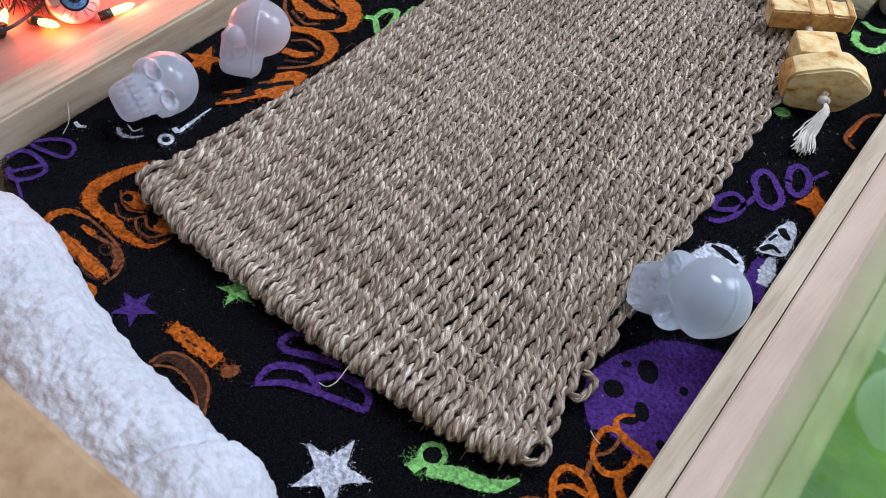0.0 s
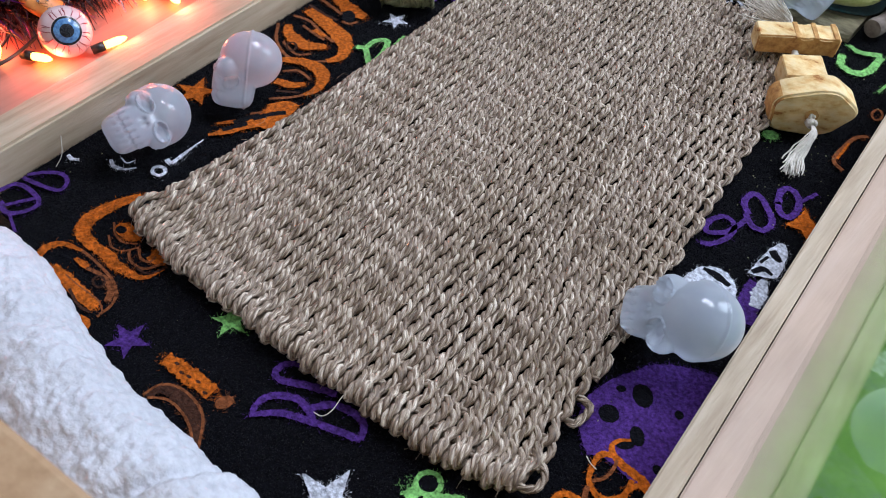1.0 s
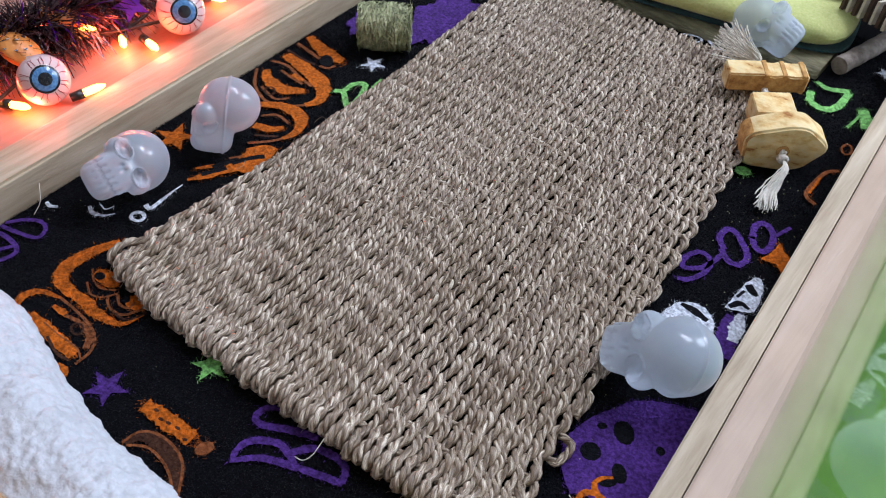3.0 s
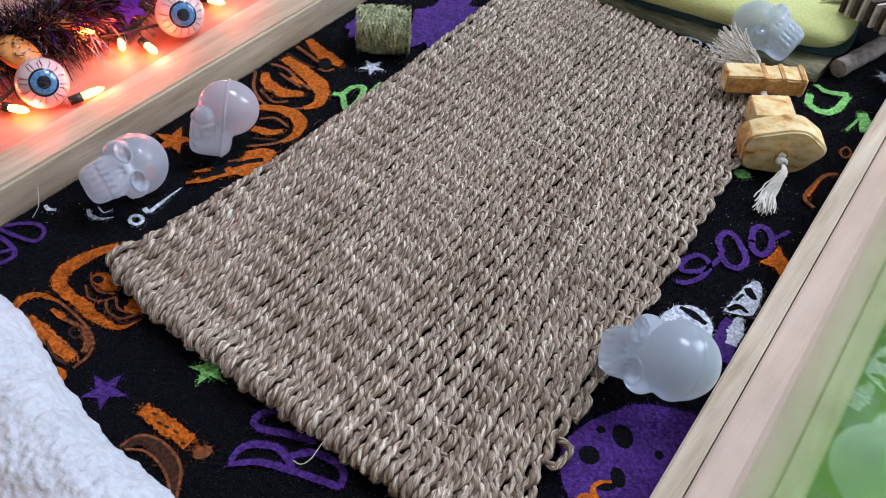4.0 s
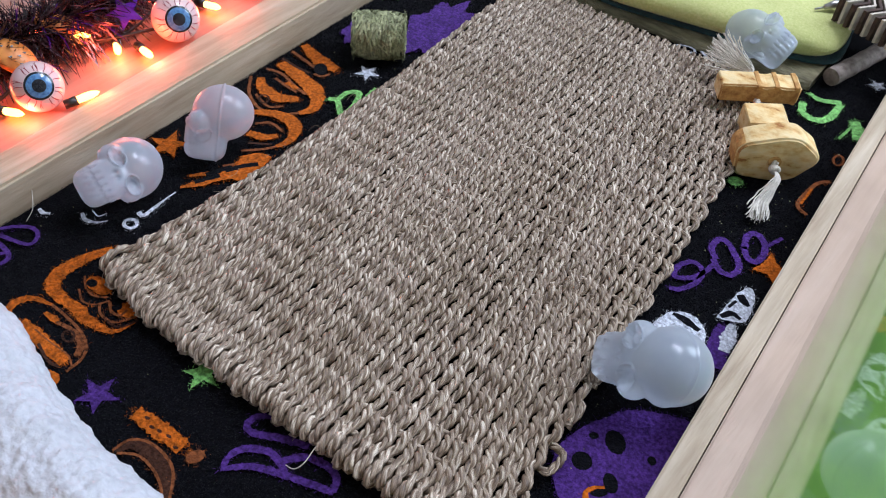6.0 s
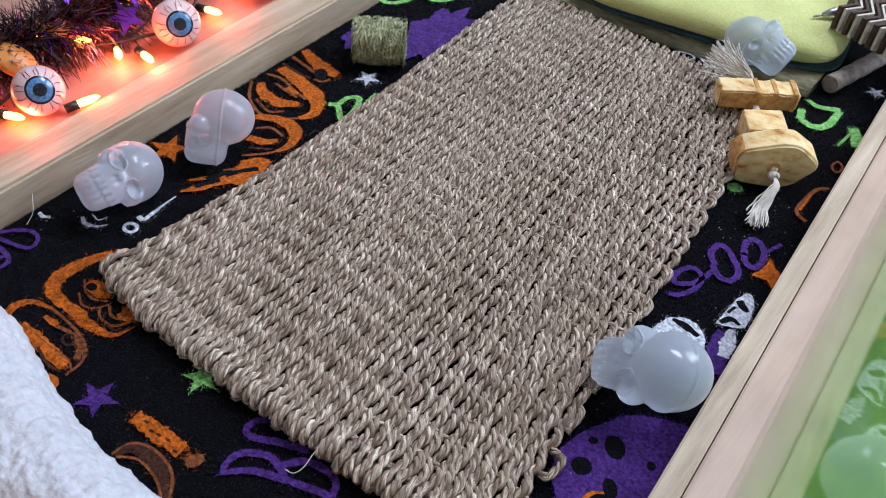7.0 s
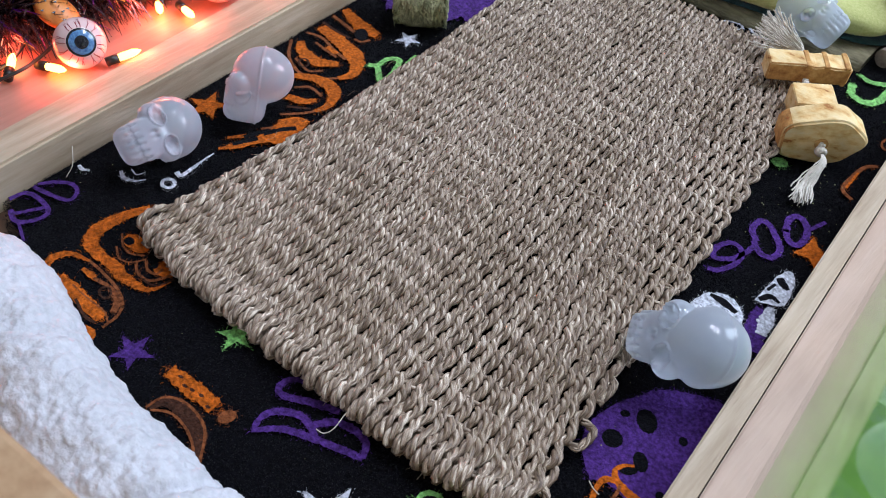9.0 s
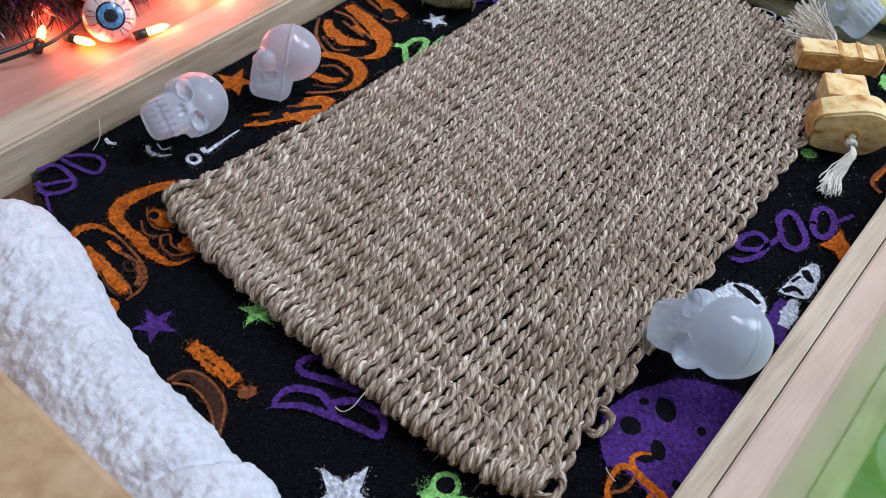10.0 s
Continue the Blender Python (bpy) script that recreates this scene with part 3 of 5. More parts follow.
# rust curls and green letters at the far end
stroke([(0.3077, 0.3796), (0.3011, 0.3690), (0.2997, 0.3414), (0.3087, 0.3346)], 0.0029, RUST)
stroke([(0.3064, 0.4088), (0.3071, 0.4041), (0.3057, 0.4007), (0.3031, 0.4005), (0.3007, 0.4037), (0.3000, 0.4084), (0.3013, 0.4119), (0.3040, 0.4121), (0.3064, 0.4088)], 0.0018, RUST)
stroke([(0.3012, 0.3428), (0.3009, 0.3633)], 0.0019, ORANGE)
stroke([(0.2593, 0.4433), (0.2709, 0.4406), (0.2787, 0.4505), (0.2794, 0.4742)], [0.0056, 0.0067, 0.0061, 0.0052], LIME)
stroke([(0.2553, 0.4561), (0.2595, 0.4426)], 0.0063, LIME)
stroke([(0.2536, 0.4714), (0.2646, 0.4685), (0.2786, 0.4764)], [0.0041, 0.0052, 0.0052], LIME)
stroke([(0.2952, 0.4600), (0.3013, 0.4508), (0.3040, 0.4378)], [0.0078, 0.0093, 0.0043], LIME)
stroke([(0.2965, 0.4555), (0.2941, 0.4316)], 0.0022, LIME)
star(0.2919, 0.5199, 0.0081, -148, WHITE)
blob(0.2563, 0.3336, 0.0057, 0.0049, 42, LIME)
# orange word between the mat and the side rail
stroke([(-0.0789, 0.2173), (-0.0592, 0.2150), (-0.0404, 0.2115), (-0.0258, 0.2046), (-0.0192, 0.1920), (-0.0229, 0.1822)], [0.0081, 0.0113, 0.0128, 0.0136, 0.0090, 0.0047], ORANGE)
stroke([(-0.0229, 0.1822), (-0.0311, 0.1730), (-0.0426, 0.1670), (-0.0561, 0.1684), (-0.0708, 0.1768), (-0.0823, 0.1897)], 0.0024, RUST)
stroke([(-0.0759, 0.1936), (-0.0665, 0.1865), (-0.0489, 0.1844), (-0.0351, 0.1942)], [0.0056, 0.0099, 0.0108, 0.0054], ORANGE)
stroke([(-0.0814, 0.2046), (-0.0671, 0.2077), (-0.0492, 0.2034), (-0.0353, 0.2016)], 0.0025, RUST)
stroke([(-0.0672, 0.2006), (-0.0530, 0.1989), (-0.0423, 0.1990)], 0.0022, RUST)
stroke([(-0.0629, 0.1763), (-0.0455, 0.1726), (-0.0373, 0.1801)], 0.0021, RUST)
stroke([(-0.0567, 0.2024), (-0.0453, 0.2020)], 0.0039, ORANGE)
stroke([(-0.0514, 0.1793), (-0.0497, 0.1762), (-0.0506, 0.1734), (-0.0536, 0.1726), (-0.0569, 0.1742), (-0.0587, 0.1773), (-0.0577, 0.1801), (-0.0547, 0.1809), (-0.0514, 0.1793)], 0.0016, UMBER)
stroke([(-0.0829, 0.2478), (-0.0714, 0.2433), (-0.0527, 0.2395), (-0.0403, 0.2406)], [0.0060, 0.0101, 0.0128, 0.0080], ORANGE)
blob(-0.0502, 0.2325, 0.0053, 0.0075, 43, BLACK)
stroke([(-0.0493, 0.2241), (-0.0427, 0.2261), (-0.0403, 0.2324)], 0.0023, RUST)
stroke([(-0.0833, 0.2344), (-0.0631, 0.2319), (-0.0556, 0.2305)], 0.0029, RUST)
stroke([(-0.0824, 0.2224), (-0.0629, 0.2218), (-0.0529, 0.2228)], 0.0023, UMBER)
stroke([(-0.0497, 0.1596), (-0.0341, 0.1702), (-0.0200, 0.1714), (-0.0110, 0.1664), (-0.0054, 0.1560), (-0.0071, 0.1445)], [0.0052, 0.0073, 0.0098, 0.0107, 0.0065, 0.0034], ORANGE)
stroke([(-0.0071, 0.1445), (-0.0136, 0.1345), (-0.0220, 0.1253)], 0.0024, RUST)
stroke([(-0.0333, 0.1419), (-0.0213, 0.1459), (-0.0156, 0.1536)], [0.0060, 0.0075, 0.0040], ORANGE)
stroke([(-0.0373, 0.1521), (-0.0294, 0.1602), (-0.0158, 0.1594)], 0.0023, RUST)
stroke([(-0.0249, 0.1342), (-0.0112, 0.1441)], 0.0020, UMBER)
stroke([(-0.0166, 0.1188), (-0.0088, 0.1290), (-0.0005, 0.1317)], [0.0043, 0.0068, 0.0072], ORANGE)
stroke([(-0.0136, 0.1009), (-0.0008, 0.1071), (-0.0004, 0.1128)], [0.0075, 0.0079, 0.0037], ORANGE)
stroke([(-0.0189, 0.1056), (-0.0122, 0.1164)], 0.0028, RUST)
stroke([(-0.0237, 0.0730), (-0.0151, 0.0859), (-0.0122, 0.1022)], [0.0023, 0.0041, 0.0056], ORANGE)
stroke([(-0.0283, 0.0840), (-0.0193, 0.0959)], [0.0023, 0.0042], ORANGE)
star(-0.0638, 0.0957, 0.0160, -24, ORANGE)
patch([(-0.0235, 0.0738), (-0.0195, 0.0887), (-0.0122, 0.1022), (-0.0160, 0.1209), (-0.0042, 0.1331), (0.0007, 0.1295), (0.0008, 0.1108), (-0.0070, 0.0976), (-0.0156, 0.0854)], ORANGE)
stroke([(-0.0140, 0.1037), (-0.0090, 0.1145), (-0.0027, 0.1233)], 0.0042, BLACK)
stroke([(-0.0206, 0.0824), (-0.0133, 0.0981)], 0.0042, BLACK)
stroke([(-0.0207, 0.0922), (-0.0142, 0.1090)], 0.0042, BLACK)
# white curls and the purple word by the skulls
stroke([(-0.0507, 0.0158), (-0.0439, 0.0135), (-0.0371, 0.0161), (-0.0325, 0.0222)], [0.0021, 0.0030, 0.0021, 0.0008], WHITE)
stroke([(-0.0469, 0.0212), (-0.0404, 0.0207), (-0.0386, 0.0258)], 0.0011, WHITE)
stroke([(-0.0168, 0.0328), (-0.0154, 0.0302), (-0.0166, 0.0275), (-0.0198, 0.0262), (-0.0231, 0.0272), (-0.0245, 0.0298), (-0.0232, 0.0325), (-0.0200, 0.0338), (-0.0168, 0.0328)], 0.0025, WHITE)
stroke([(-0.0249, 0.0400), (-0.0198, 0.0404), (-0.0212, 0.0547), (-0.0220, 0.0678)], [0.0035, 0.0030, 0.0018, 0.0011], WHITE)
stroke([(-0.0198, 0.0432), (-0.0216, 0.0572)], 0.0011, WHITE)
stroke([(-0.0739, 0.0000), (-0.0690, -0.0012), (-0.0665, 0.0017)], 0.0017, WHITE)
stroke([(-0.0769, -0.0305), (-0.0644, -0.0275), (-0.0512, -0.0222), (-0.0535, -0.0142), (-0.0622, -0.0128), (-0.0710, -0.0192), (-0.0767, -0.0275)], 0.0029, PURPLE)
stroke([(-0.0773, -0.0466), (-0.0747, -0.0366), (-0.0623, -0.0336), (-0.0502, -0.0367), (-0.0513, -0.0475), (-0.0584, -0.0537), (-0.0687, -0.0511)], 0.0032, PURPLE)
stroke([(-0.0639, -0.0511), (-0.0596, -0.0430), (-0.0553, -0.0349)], 0.0028, PURPLE)
stroke([(-0.0554, -0.0533), (-0.0402, -0.0590)], 0.0019, PURPLE)
stroke([(-0.0959, -0.0225), (-0.0874, -0.0287)], 0.0021, WHITE)
stroke([(-0.0931, -0.0370), (-0.0822, -0.0280)], 0.0017, WHITE)
stroke([(-0.0738, 0.0003), (-0.0685, -0.0004), (-0.0650, 0.0023)], 0.0021, WHITE)
# green word and small star by the hay roll
stroke([(-0.0189, 0.2090), (-0.0120, 0.2115), (-0.0023, 0.2037), (0.0075, 0.1964)], 0.0043, LIME)
stroke([(-0.0130, 0.2125), (-0.0135, 0.2235), (-0.0069, 0.2296), (-0.0015, 0.2212), (0.0017, 0.2092), (0.0006, 0.2037)], [0.0038, 0.0044, 0.0050, 0.0043, 0.0037, 0.0032], LIME)
stroke([(0.0015, 0.2305), (-0.0006, 0.2431)], 0.0050, LIME)
star(-0.0198, 0.2533, 0.0109, -56, WHITE)
# figures further off
blob(-0.064, 0.296, 0.016, 0.026, 15, PURPLE, 7, 0.25)
blob(-0.022, 0.340, 0.026, 0.052, 5, PURPLE, 8, 0.3)
ring(-0.083, 0.360, 0.014, 0.008, 60, 0.005, LIME)
ring(-0.056, 0.392, 0.014, 0.008, 60, 0.006, LIME)
ring(0.150, 0.457, 0.009, 0.005, 20, 0.002, WHITE)
stroke([(0.162, 0.464), (0.174, 0.458), (0.188, 0.464)], 0.0025, WHITE)


def pile():
    """Short fibres standing on the fleece, each in the colour of the print below it."""
    n = 420000
    x = rng.uniform(-0.1, 0.345, n)
    y = rng.uniform(-0.11, 0.56, n)
    keep = (x > -0.082 - 0.03 * y) & (x < 0.3315 - 0.064 * (y - 0.075)) & ~((x > 0.012) & (x < 0.27 - 0.11 * y) & (y > 0.012) & (y < 0.435)) & ~past_corner(x, y)
    x, y = x[keep], y[keep]
    jx, jy = rng.normal(0, 0.0011, len(x)), rng.normal(0, 0.0011, len(x))
    c = ink[np.clip(((x + jx - GX0) / CELL).astype(int), 0, ink.shape[0] - 1), np.clip(((y + jy - GY0) / CELL).astype(int), 0, ink.shape[1] - 1)]
    for k, name in enumerate(INKS):
        sel = c == k
        px, py = x[sel], y[sel]
        m = len(px)
        a = rng.uniform(0, 2 * math.pi, m)
        w = rng.uniform(0.0002, 0.00036, m)
        h = rng.uniform(0.0003, 0.0012, m)
        lx, ly = rng.normal(0, 0.0010, m), rng.normal(0, 0.0010, m)
        v = np.empty((m, 3, 3))
        v[:, 0] = np.stack([px - w * np.cos(a), py - w * np.sin(a), np.full(m, 0.0012)], -1)
        v[:, 1] = np.stack([px + w * np.cos(a), py + w * np.sin(a), np.full(m, 0.0012)], -1)
        v[:, 2] = np.stack([px + lx, py + ly, 0.0016 + h], -1)
        me = bpy.data.meshes.new("pile")
        me.vertices.add(3 * m)
        me.vertices.foreach_set("co", v.ravel())
        me.loops.add(3 * m)
        me.loops.foreach_set("vertex_index", np.arange(3 * m))
        me.polygons.add(m)
        me.polygons.foreach_set("loop_start", np.arange(m) * 3)
        me.update(calc_edges=True)
        tagged(link_mesh("pile", me, FLEECE[k], blanket), kind="stuff")


pile()


def crumbs():
    v, f = [], []
    for _ in range(170):
        y = rng.uniform(-0.08, 0.48)
        x = rng.uniform(-0.07, 0.3) if rng.uniform() < 0.4 else rng.normal(0.283, 0.012)
        if rng.uniform() < 0.5:
            y = rng.normal(0.3, 0.03)
        k = rng.uniform(0.0002, 0.0007)
        a = rng.uniform(0, 6.28)
        c = Vector((x, y, 0.0042))
        b = len(v)
        v += [c + Vector((k * math.cos(a), k * math.sin(a), 0)), c + Vector((k * math.cos(a + 2.1), k * math.sin(a + 2.1), 0)), c + Vector((k * math.cos(a + 4), k * math.sin(a + 4), 0)), c + Vector((0, 0, k))]
        f += [(b, b + 1, b + 2), (b, b + 3, b + 1), (b + 1, b + 3, b + 2), (b, b + 2, b + 3)]
    tagged(raw("crumb", v, f, HAY), "tiny pale crumbs and lint scattered on the fleece", "crumbs", kind="stuff")


crumbs()

# ---- seagrass mat ----
mat = thing("seagrass_mat", "woven brown seagrass rope mat lying on the fleece", "mat")
LONG, PITCH, WAVE, ROPES = 0.442, 0.0155, 0.0165, 48


def mat_right(y):
    return 0.287 - 0.112 * y


def plied(path, radius, offset, turn_length, sides, phase, name, parent, swell=None):
    """A rope of three twisted plies along a path, with lengthwise coordinates for the fibres."""
    seg = np.linalg.norm(np.diff(path, axis=0), axis=1)
    s = np.concatenate([[0], np.cumsum(seg)])
    tan = np.gradient(path, axis=0)
    tan /= np.linalg.norm(tan, axis=1)[:, None] + 1e-9
    side = np.cross(tan, [0.03, 0.02, 1.0])
    side /= np.linalg.norm(side, axis=1)[:, None] + 1e-9
    upv = np.cross(side, tan)
    verts, faces, uvs = [], [], []
    drift = np.cumsum(rng.normal(0, 0.07, len(s)))
    for ply in range(3):
        ang = phase + ply * math.pi * 2 / 3 + 2 * math.pi * s / turn_length + drift
        fat = 1 + 0.13 * np.sin(s * 90 + rng.uniform(0, 6)) + 0.09 * np.sin(s * 310 + rng.uniform(0, 6))
        if swell is not None:
            fat = fat * swell
        centre = path + offset * (1 if swell is None else swell[:, None]) * (np.cos(ang)[:, None] * side + np.sin(ang)[:, None] * upv)
        base = len(verts)
        ct = np.gradient(centre, axis=0)
        ct /= np.linalg.norm(ct, axis=1)[:, None] + 1e-9
        a = np.cross(ct, upv)
        a /= np.linalg.norm(a, axis=1)[:, None] + 1e-9
        b = np.cross(a, ct)
        th = np.arange(sides) * 2 * math.pi / sides
        r = (radius * fat)[:, None, None]
        v = centre[:, None] + r * (np.cos(th)[None, :, None] * a[:, None] + np.sin(th)[None, :, None] * b[:, None])
        verts.extend(v.reshape(-1, 3).tolist())
        u0 = rng.uniform(0, 400)
        for i in range(len(s) - 1):
            for k in range(sides):
                k2 = (k + 1) % sides
                faces.append((base + i * sides + k, base + i * sides + k2, base + (i + 1) * sides + k2, base + (i + 1) * sides + k))
                ua, ub = s[i] * 160 + u0, s[i + 1] * 160 + u0
                uvs += [ua, k / sides, ua, (k + 1) / sides, ub, (k + 1) / sides, ub, k / sides]
    me = bpy.data.meshes.new(name)
    me.from_pydata(verts, [], faces)
    me.uv_layers.new(name="UVMap").data.foreach_set("uv", uvs)
    me.update()
    return link_mesh(name, me, SEAGRASS, parent, smooth=True)


def front_line(x):
    """How far the mat's front edge bellies out or draws back along its width."""
    return np.interp(x, (0, 0.017, 0.05, 0.13, 0.2, 0.24, 0.27, 0.287), (0.0, -0.006, -0.0095, -0.0085, -0.005, -0.002, 0.004, 0.012))


def rope_path(k):
    u = (k + 0.5) / ROPES
    side = 1 if k % 2 else -1
    y_front = front_line(0.287 * u) + 0.0013 * math.sin(k * 2.6) + 0.0007 * math.sin(k * 5.3)
    ys = np.arange(y_front + 0.006, LONG - 0.002 + 0.0015 * math.sin(k * 1.7), 0.00165)
    row = 2 * math.pi * ys / WAVE + 0.45 * math.sin(k * 7.3) + 0.35 * math.sin(k * 2.9) + 0.9 * np.sin(ys * 11 + k * 0.21) + 0.5 * np.sin(ys * 37 - k * 0.33)
    lift = 0.75 + 0.35 * np.sin(ys * 23 + k * 0.5)
    z = 0.0078 + 0.001 * lift * np.sin(row) + side * 0.0005 * np.sin(row / 2 + 0.7) + 0.0005 * np.sin(k * 0.9 + ys * 33)
    inset = (1 - u) * np.interp(ys, (0, 0.03, 0.1, 0.25, 0.37, 0.44), (0, 0.004, 0.007, 0.007, -0.001, -0.001))
    x = mat_right(ys) * u + inset + 0.0009 * np.sin(row + 0.9) + side * 0.0004 * np.sin(row / 2) + 0.0003 * np.sin(ys * 55 + k * 1.9) + 0.0013 * np.sin(ys * 13 + k * 0.35)
    if k in (0, ROPES - 1):
        x = x + (1 if k else -1) * (0.0026 * np.abs(np.sin(math.pi * ys / 0.017 + k)) - 0.001)
    x0 = x[0]
    wrap = [(x0, 0.014 + y_front, 0.003), (x0, 0.006 + y_front, 0.0026), (x0, y_front, 0.003), (x0, -0.0042 + y_front, 0.0062), (x0, -0.002 + y_front, 0.0102), (x0, 0.003 + y_front, 0.0116)]
    x1, end = x[-1], ys[-1] + 0.002
    tail = [(x1, end + 0.003, 0.0085), (x1, end + 0.004, 0.005), (x1, end - 0.002, 0.0026)]
    body = np.stack([x, ys, z], -1)
    soft = np.exp(-((ys - y_front - 0.005) / 0.007) ** 2)
    body[:, 2] = body[:, 2] * (1 - soft) + 0.0112 * soft
    front, back = spline(wrap, 0.0015), spline(tail, 0.0015)
    full = (1.06 + 0.08 * np.sin(row[2:]) + 0.05 * math.sin(k * 3.7)) * mat_right(ys[2:]) / 0.284
    full = full * (1 - soft[2:]) + 1.12 * soft[2:]
    return np.vstack([front, body[2:], back]), np.concatenate([np.full(len(front), 1.12), full, np.full(len(back), full[-1])])


for k in range(ROPES):
    way, full = rope_path(k)
    plied(way, 0.0015, 0.00142, 0.0158 + 0.0014 * math.sin(k * 5.1), 6, rng.uniform(0, 6), "rope", mat, full)


def cord(k):
    """One crosswise cord hidden in the weave, with the bend in which it turns back at the mat's edge."""
    y = PITCH * (k + 0.5)
    y2 = y + PITCH
    xr = mat_right(y)
    pts = [(0.014, y, 0.0064), (xr * 0.25, y, 0.0064), (xr * 0.5, y + 0.0004, 0.0064), (xr * 0.75, y, 0.0064), (xr - 0.004, y, 0.0064)]
    out = 0.0035 if k == 3 else -0.0018 + 0.0012 * rng.uniform()
    if k % 2:
        pts += [(xr + out, y + 0.001, 0.0068), (xr + out + 0.0015, (y + y2) / 2, 0.0072), (xr + out, y2 - 0.001, 0.0068), (xr - 0.004, y2, 0.0064)]
    else:
        pts = [(0.014, y2, 0.0064), (0.0105, y2 - 0.001, 0.0066), (0.009, (y + y2) / 2, 0.0068), (0.0105, y + 0.001, 0.0066)] + pts
    plied(spline(pts, 0.0018), 0.0013, 0.0012, 0.0155, 6, rng.uniform(0, 6), "cord", mat)


for k in range(int(LONG / PITCH) - 1):
    cord(k)
# the loop left standing at the front corner
plied(spline([(0.276, 0.012, 0.005), (0.284, 0.0095, 0.006), (0.2905, 0.014, 0.0068), (0.2895, 0.0225, 0.0066), (0.283, 0.026, 0.0064), (0.275, 0.027, 0.006)], 0.0018), 0.0013, 0.0012, 0.0155, 6, 1.0, "cord", mat)


def loose_fibres():
    v, f = [], []
    for _ in range(420):
        y = rng.uniform(-0.002, LONG)
        x = rng.uniform(0, mat_right(y))
        a, n = rng.uniform(0, 6.28), rng.uniform(0.003, 0.012)
        h = rng.uniform(0.0, 0.003)
        p = [(x, y, 0.0095), (x + 0.5 * n * math.cos(a), y + 0.5 * n * math.sin(a), 0.0105 + h), (x + n * math.cos(a + 0.6), y + n * math.sin(a + 0.6), 0.0098 + h * rng.uniform(0, 1))]
        tube(spline(p, n / 5), 0.00013, 3, v, f, False)
    for _ in range(34):
        x = rng.uniform(0.0, 0.285)
        n, a = rng.uniform(0.004, 0.013), rng.uniform(3.6, 5.8)
        p = [(x, -0.002, 0.008), (x + 0.5 * n * math.cos(a), -0.003 + 0.6 * n * math.sin(a), 0.009), (x + n * math.cos(a), -0.003 + n * math.sin(a), 0.0045)]
        tube(spline(p, n / 6), 0.00014, 3, v, f, False)
    for c in ((0.228, 0.164), (0.192, 0.141), (0.262, 0.1), (0.24, 0.21), (0.205, 0.3)):
        for _ in range(7):
            a, n = rng.uniform(0, 6.28), rng.uniform(0.008, 0.02)
            p = [(c[0], c[1], 0.011), (c[0] + 0.5 * n * math.cos(a), c[1] + 0.5 * n * math.sin(a), 0.0145), (c[0] + n * math.cos(a + 0.9), c[1] + n * math.sin(a + 0.9), 0.0125)]
            tube(spline(p, n / 8), 0.00015, 3, v, f, False)
    tagged(raw("loose_fibre", v, f, SEAGRASS, mat, "thin pale stray fibres"), kind="stuff")


loose_fibres()


def straw(points, label):
    v, f = [], []
    tube(spline(points, 0.0015), 0.00026, 5, v, f)
    tagged(raw("straw", v, f, COTTON, smooth=True), label, "straw", "stray straws")


straw([(0.1921, -0.0091, 0.0060), (0.1866, -0.0097, 0.0090), (0.1871, -0.0210, 0.0060), (0.1845, -0.0259, 0.0040), (0.1799, -0.0269, 0.0040)], "pale dry straw sticking out from the mat edge")
straw([(-0.0803, 0.0026, 0.0120), (-0.0697, -0.0051, 0.0080), (-0.0679, -0.0124, 0.0030)], "pale dry straw standing between rail and fleece")
straw([(0.2990, 0.0447, 0.0060), (0.3026, 0.0433, 0.0050), (0.3063, 0.0435, 0.0030)], "short pale straw lying on the fleece")

# ---- toy skulls ----


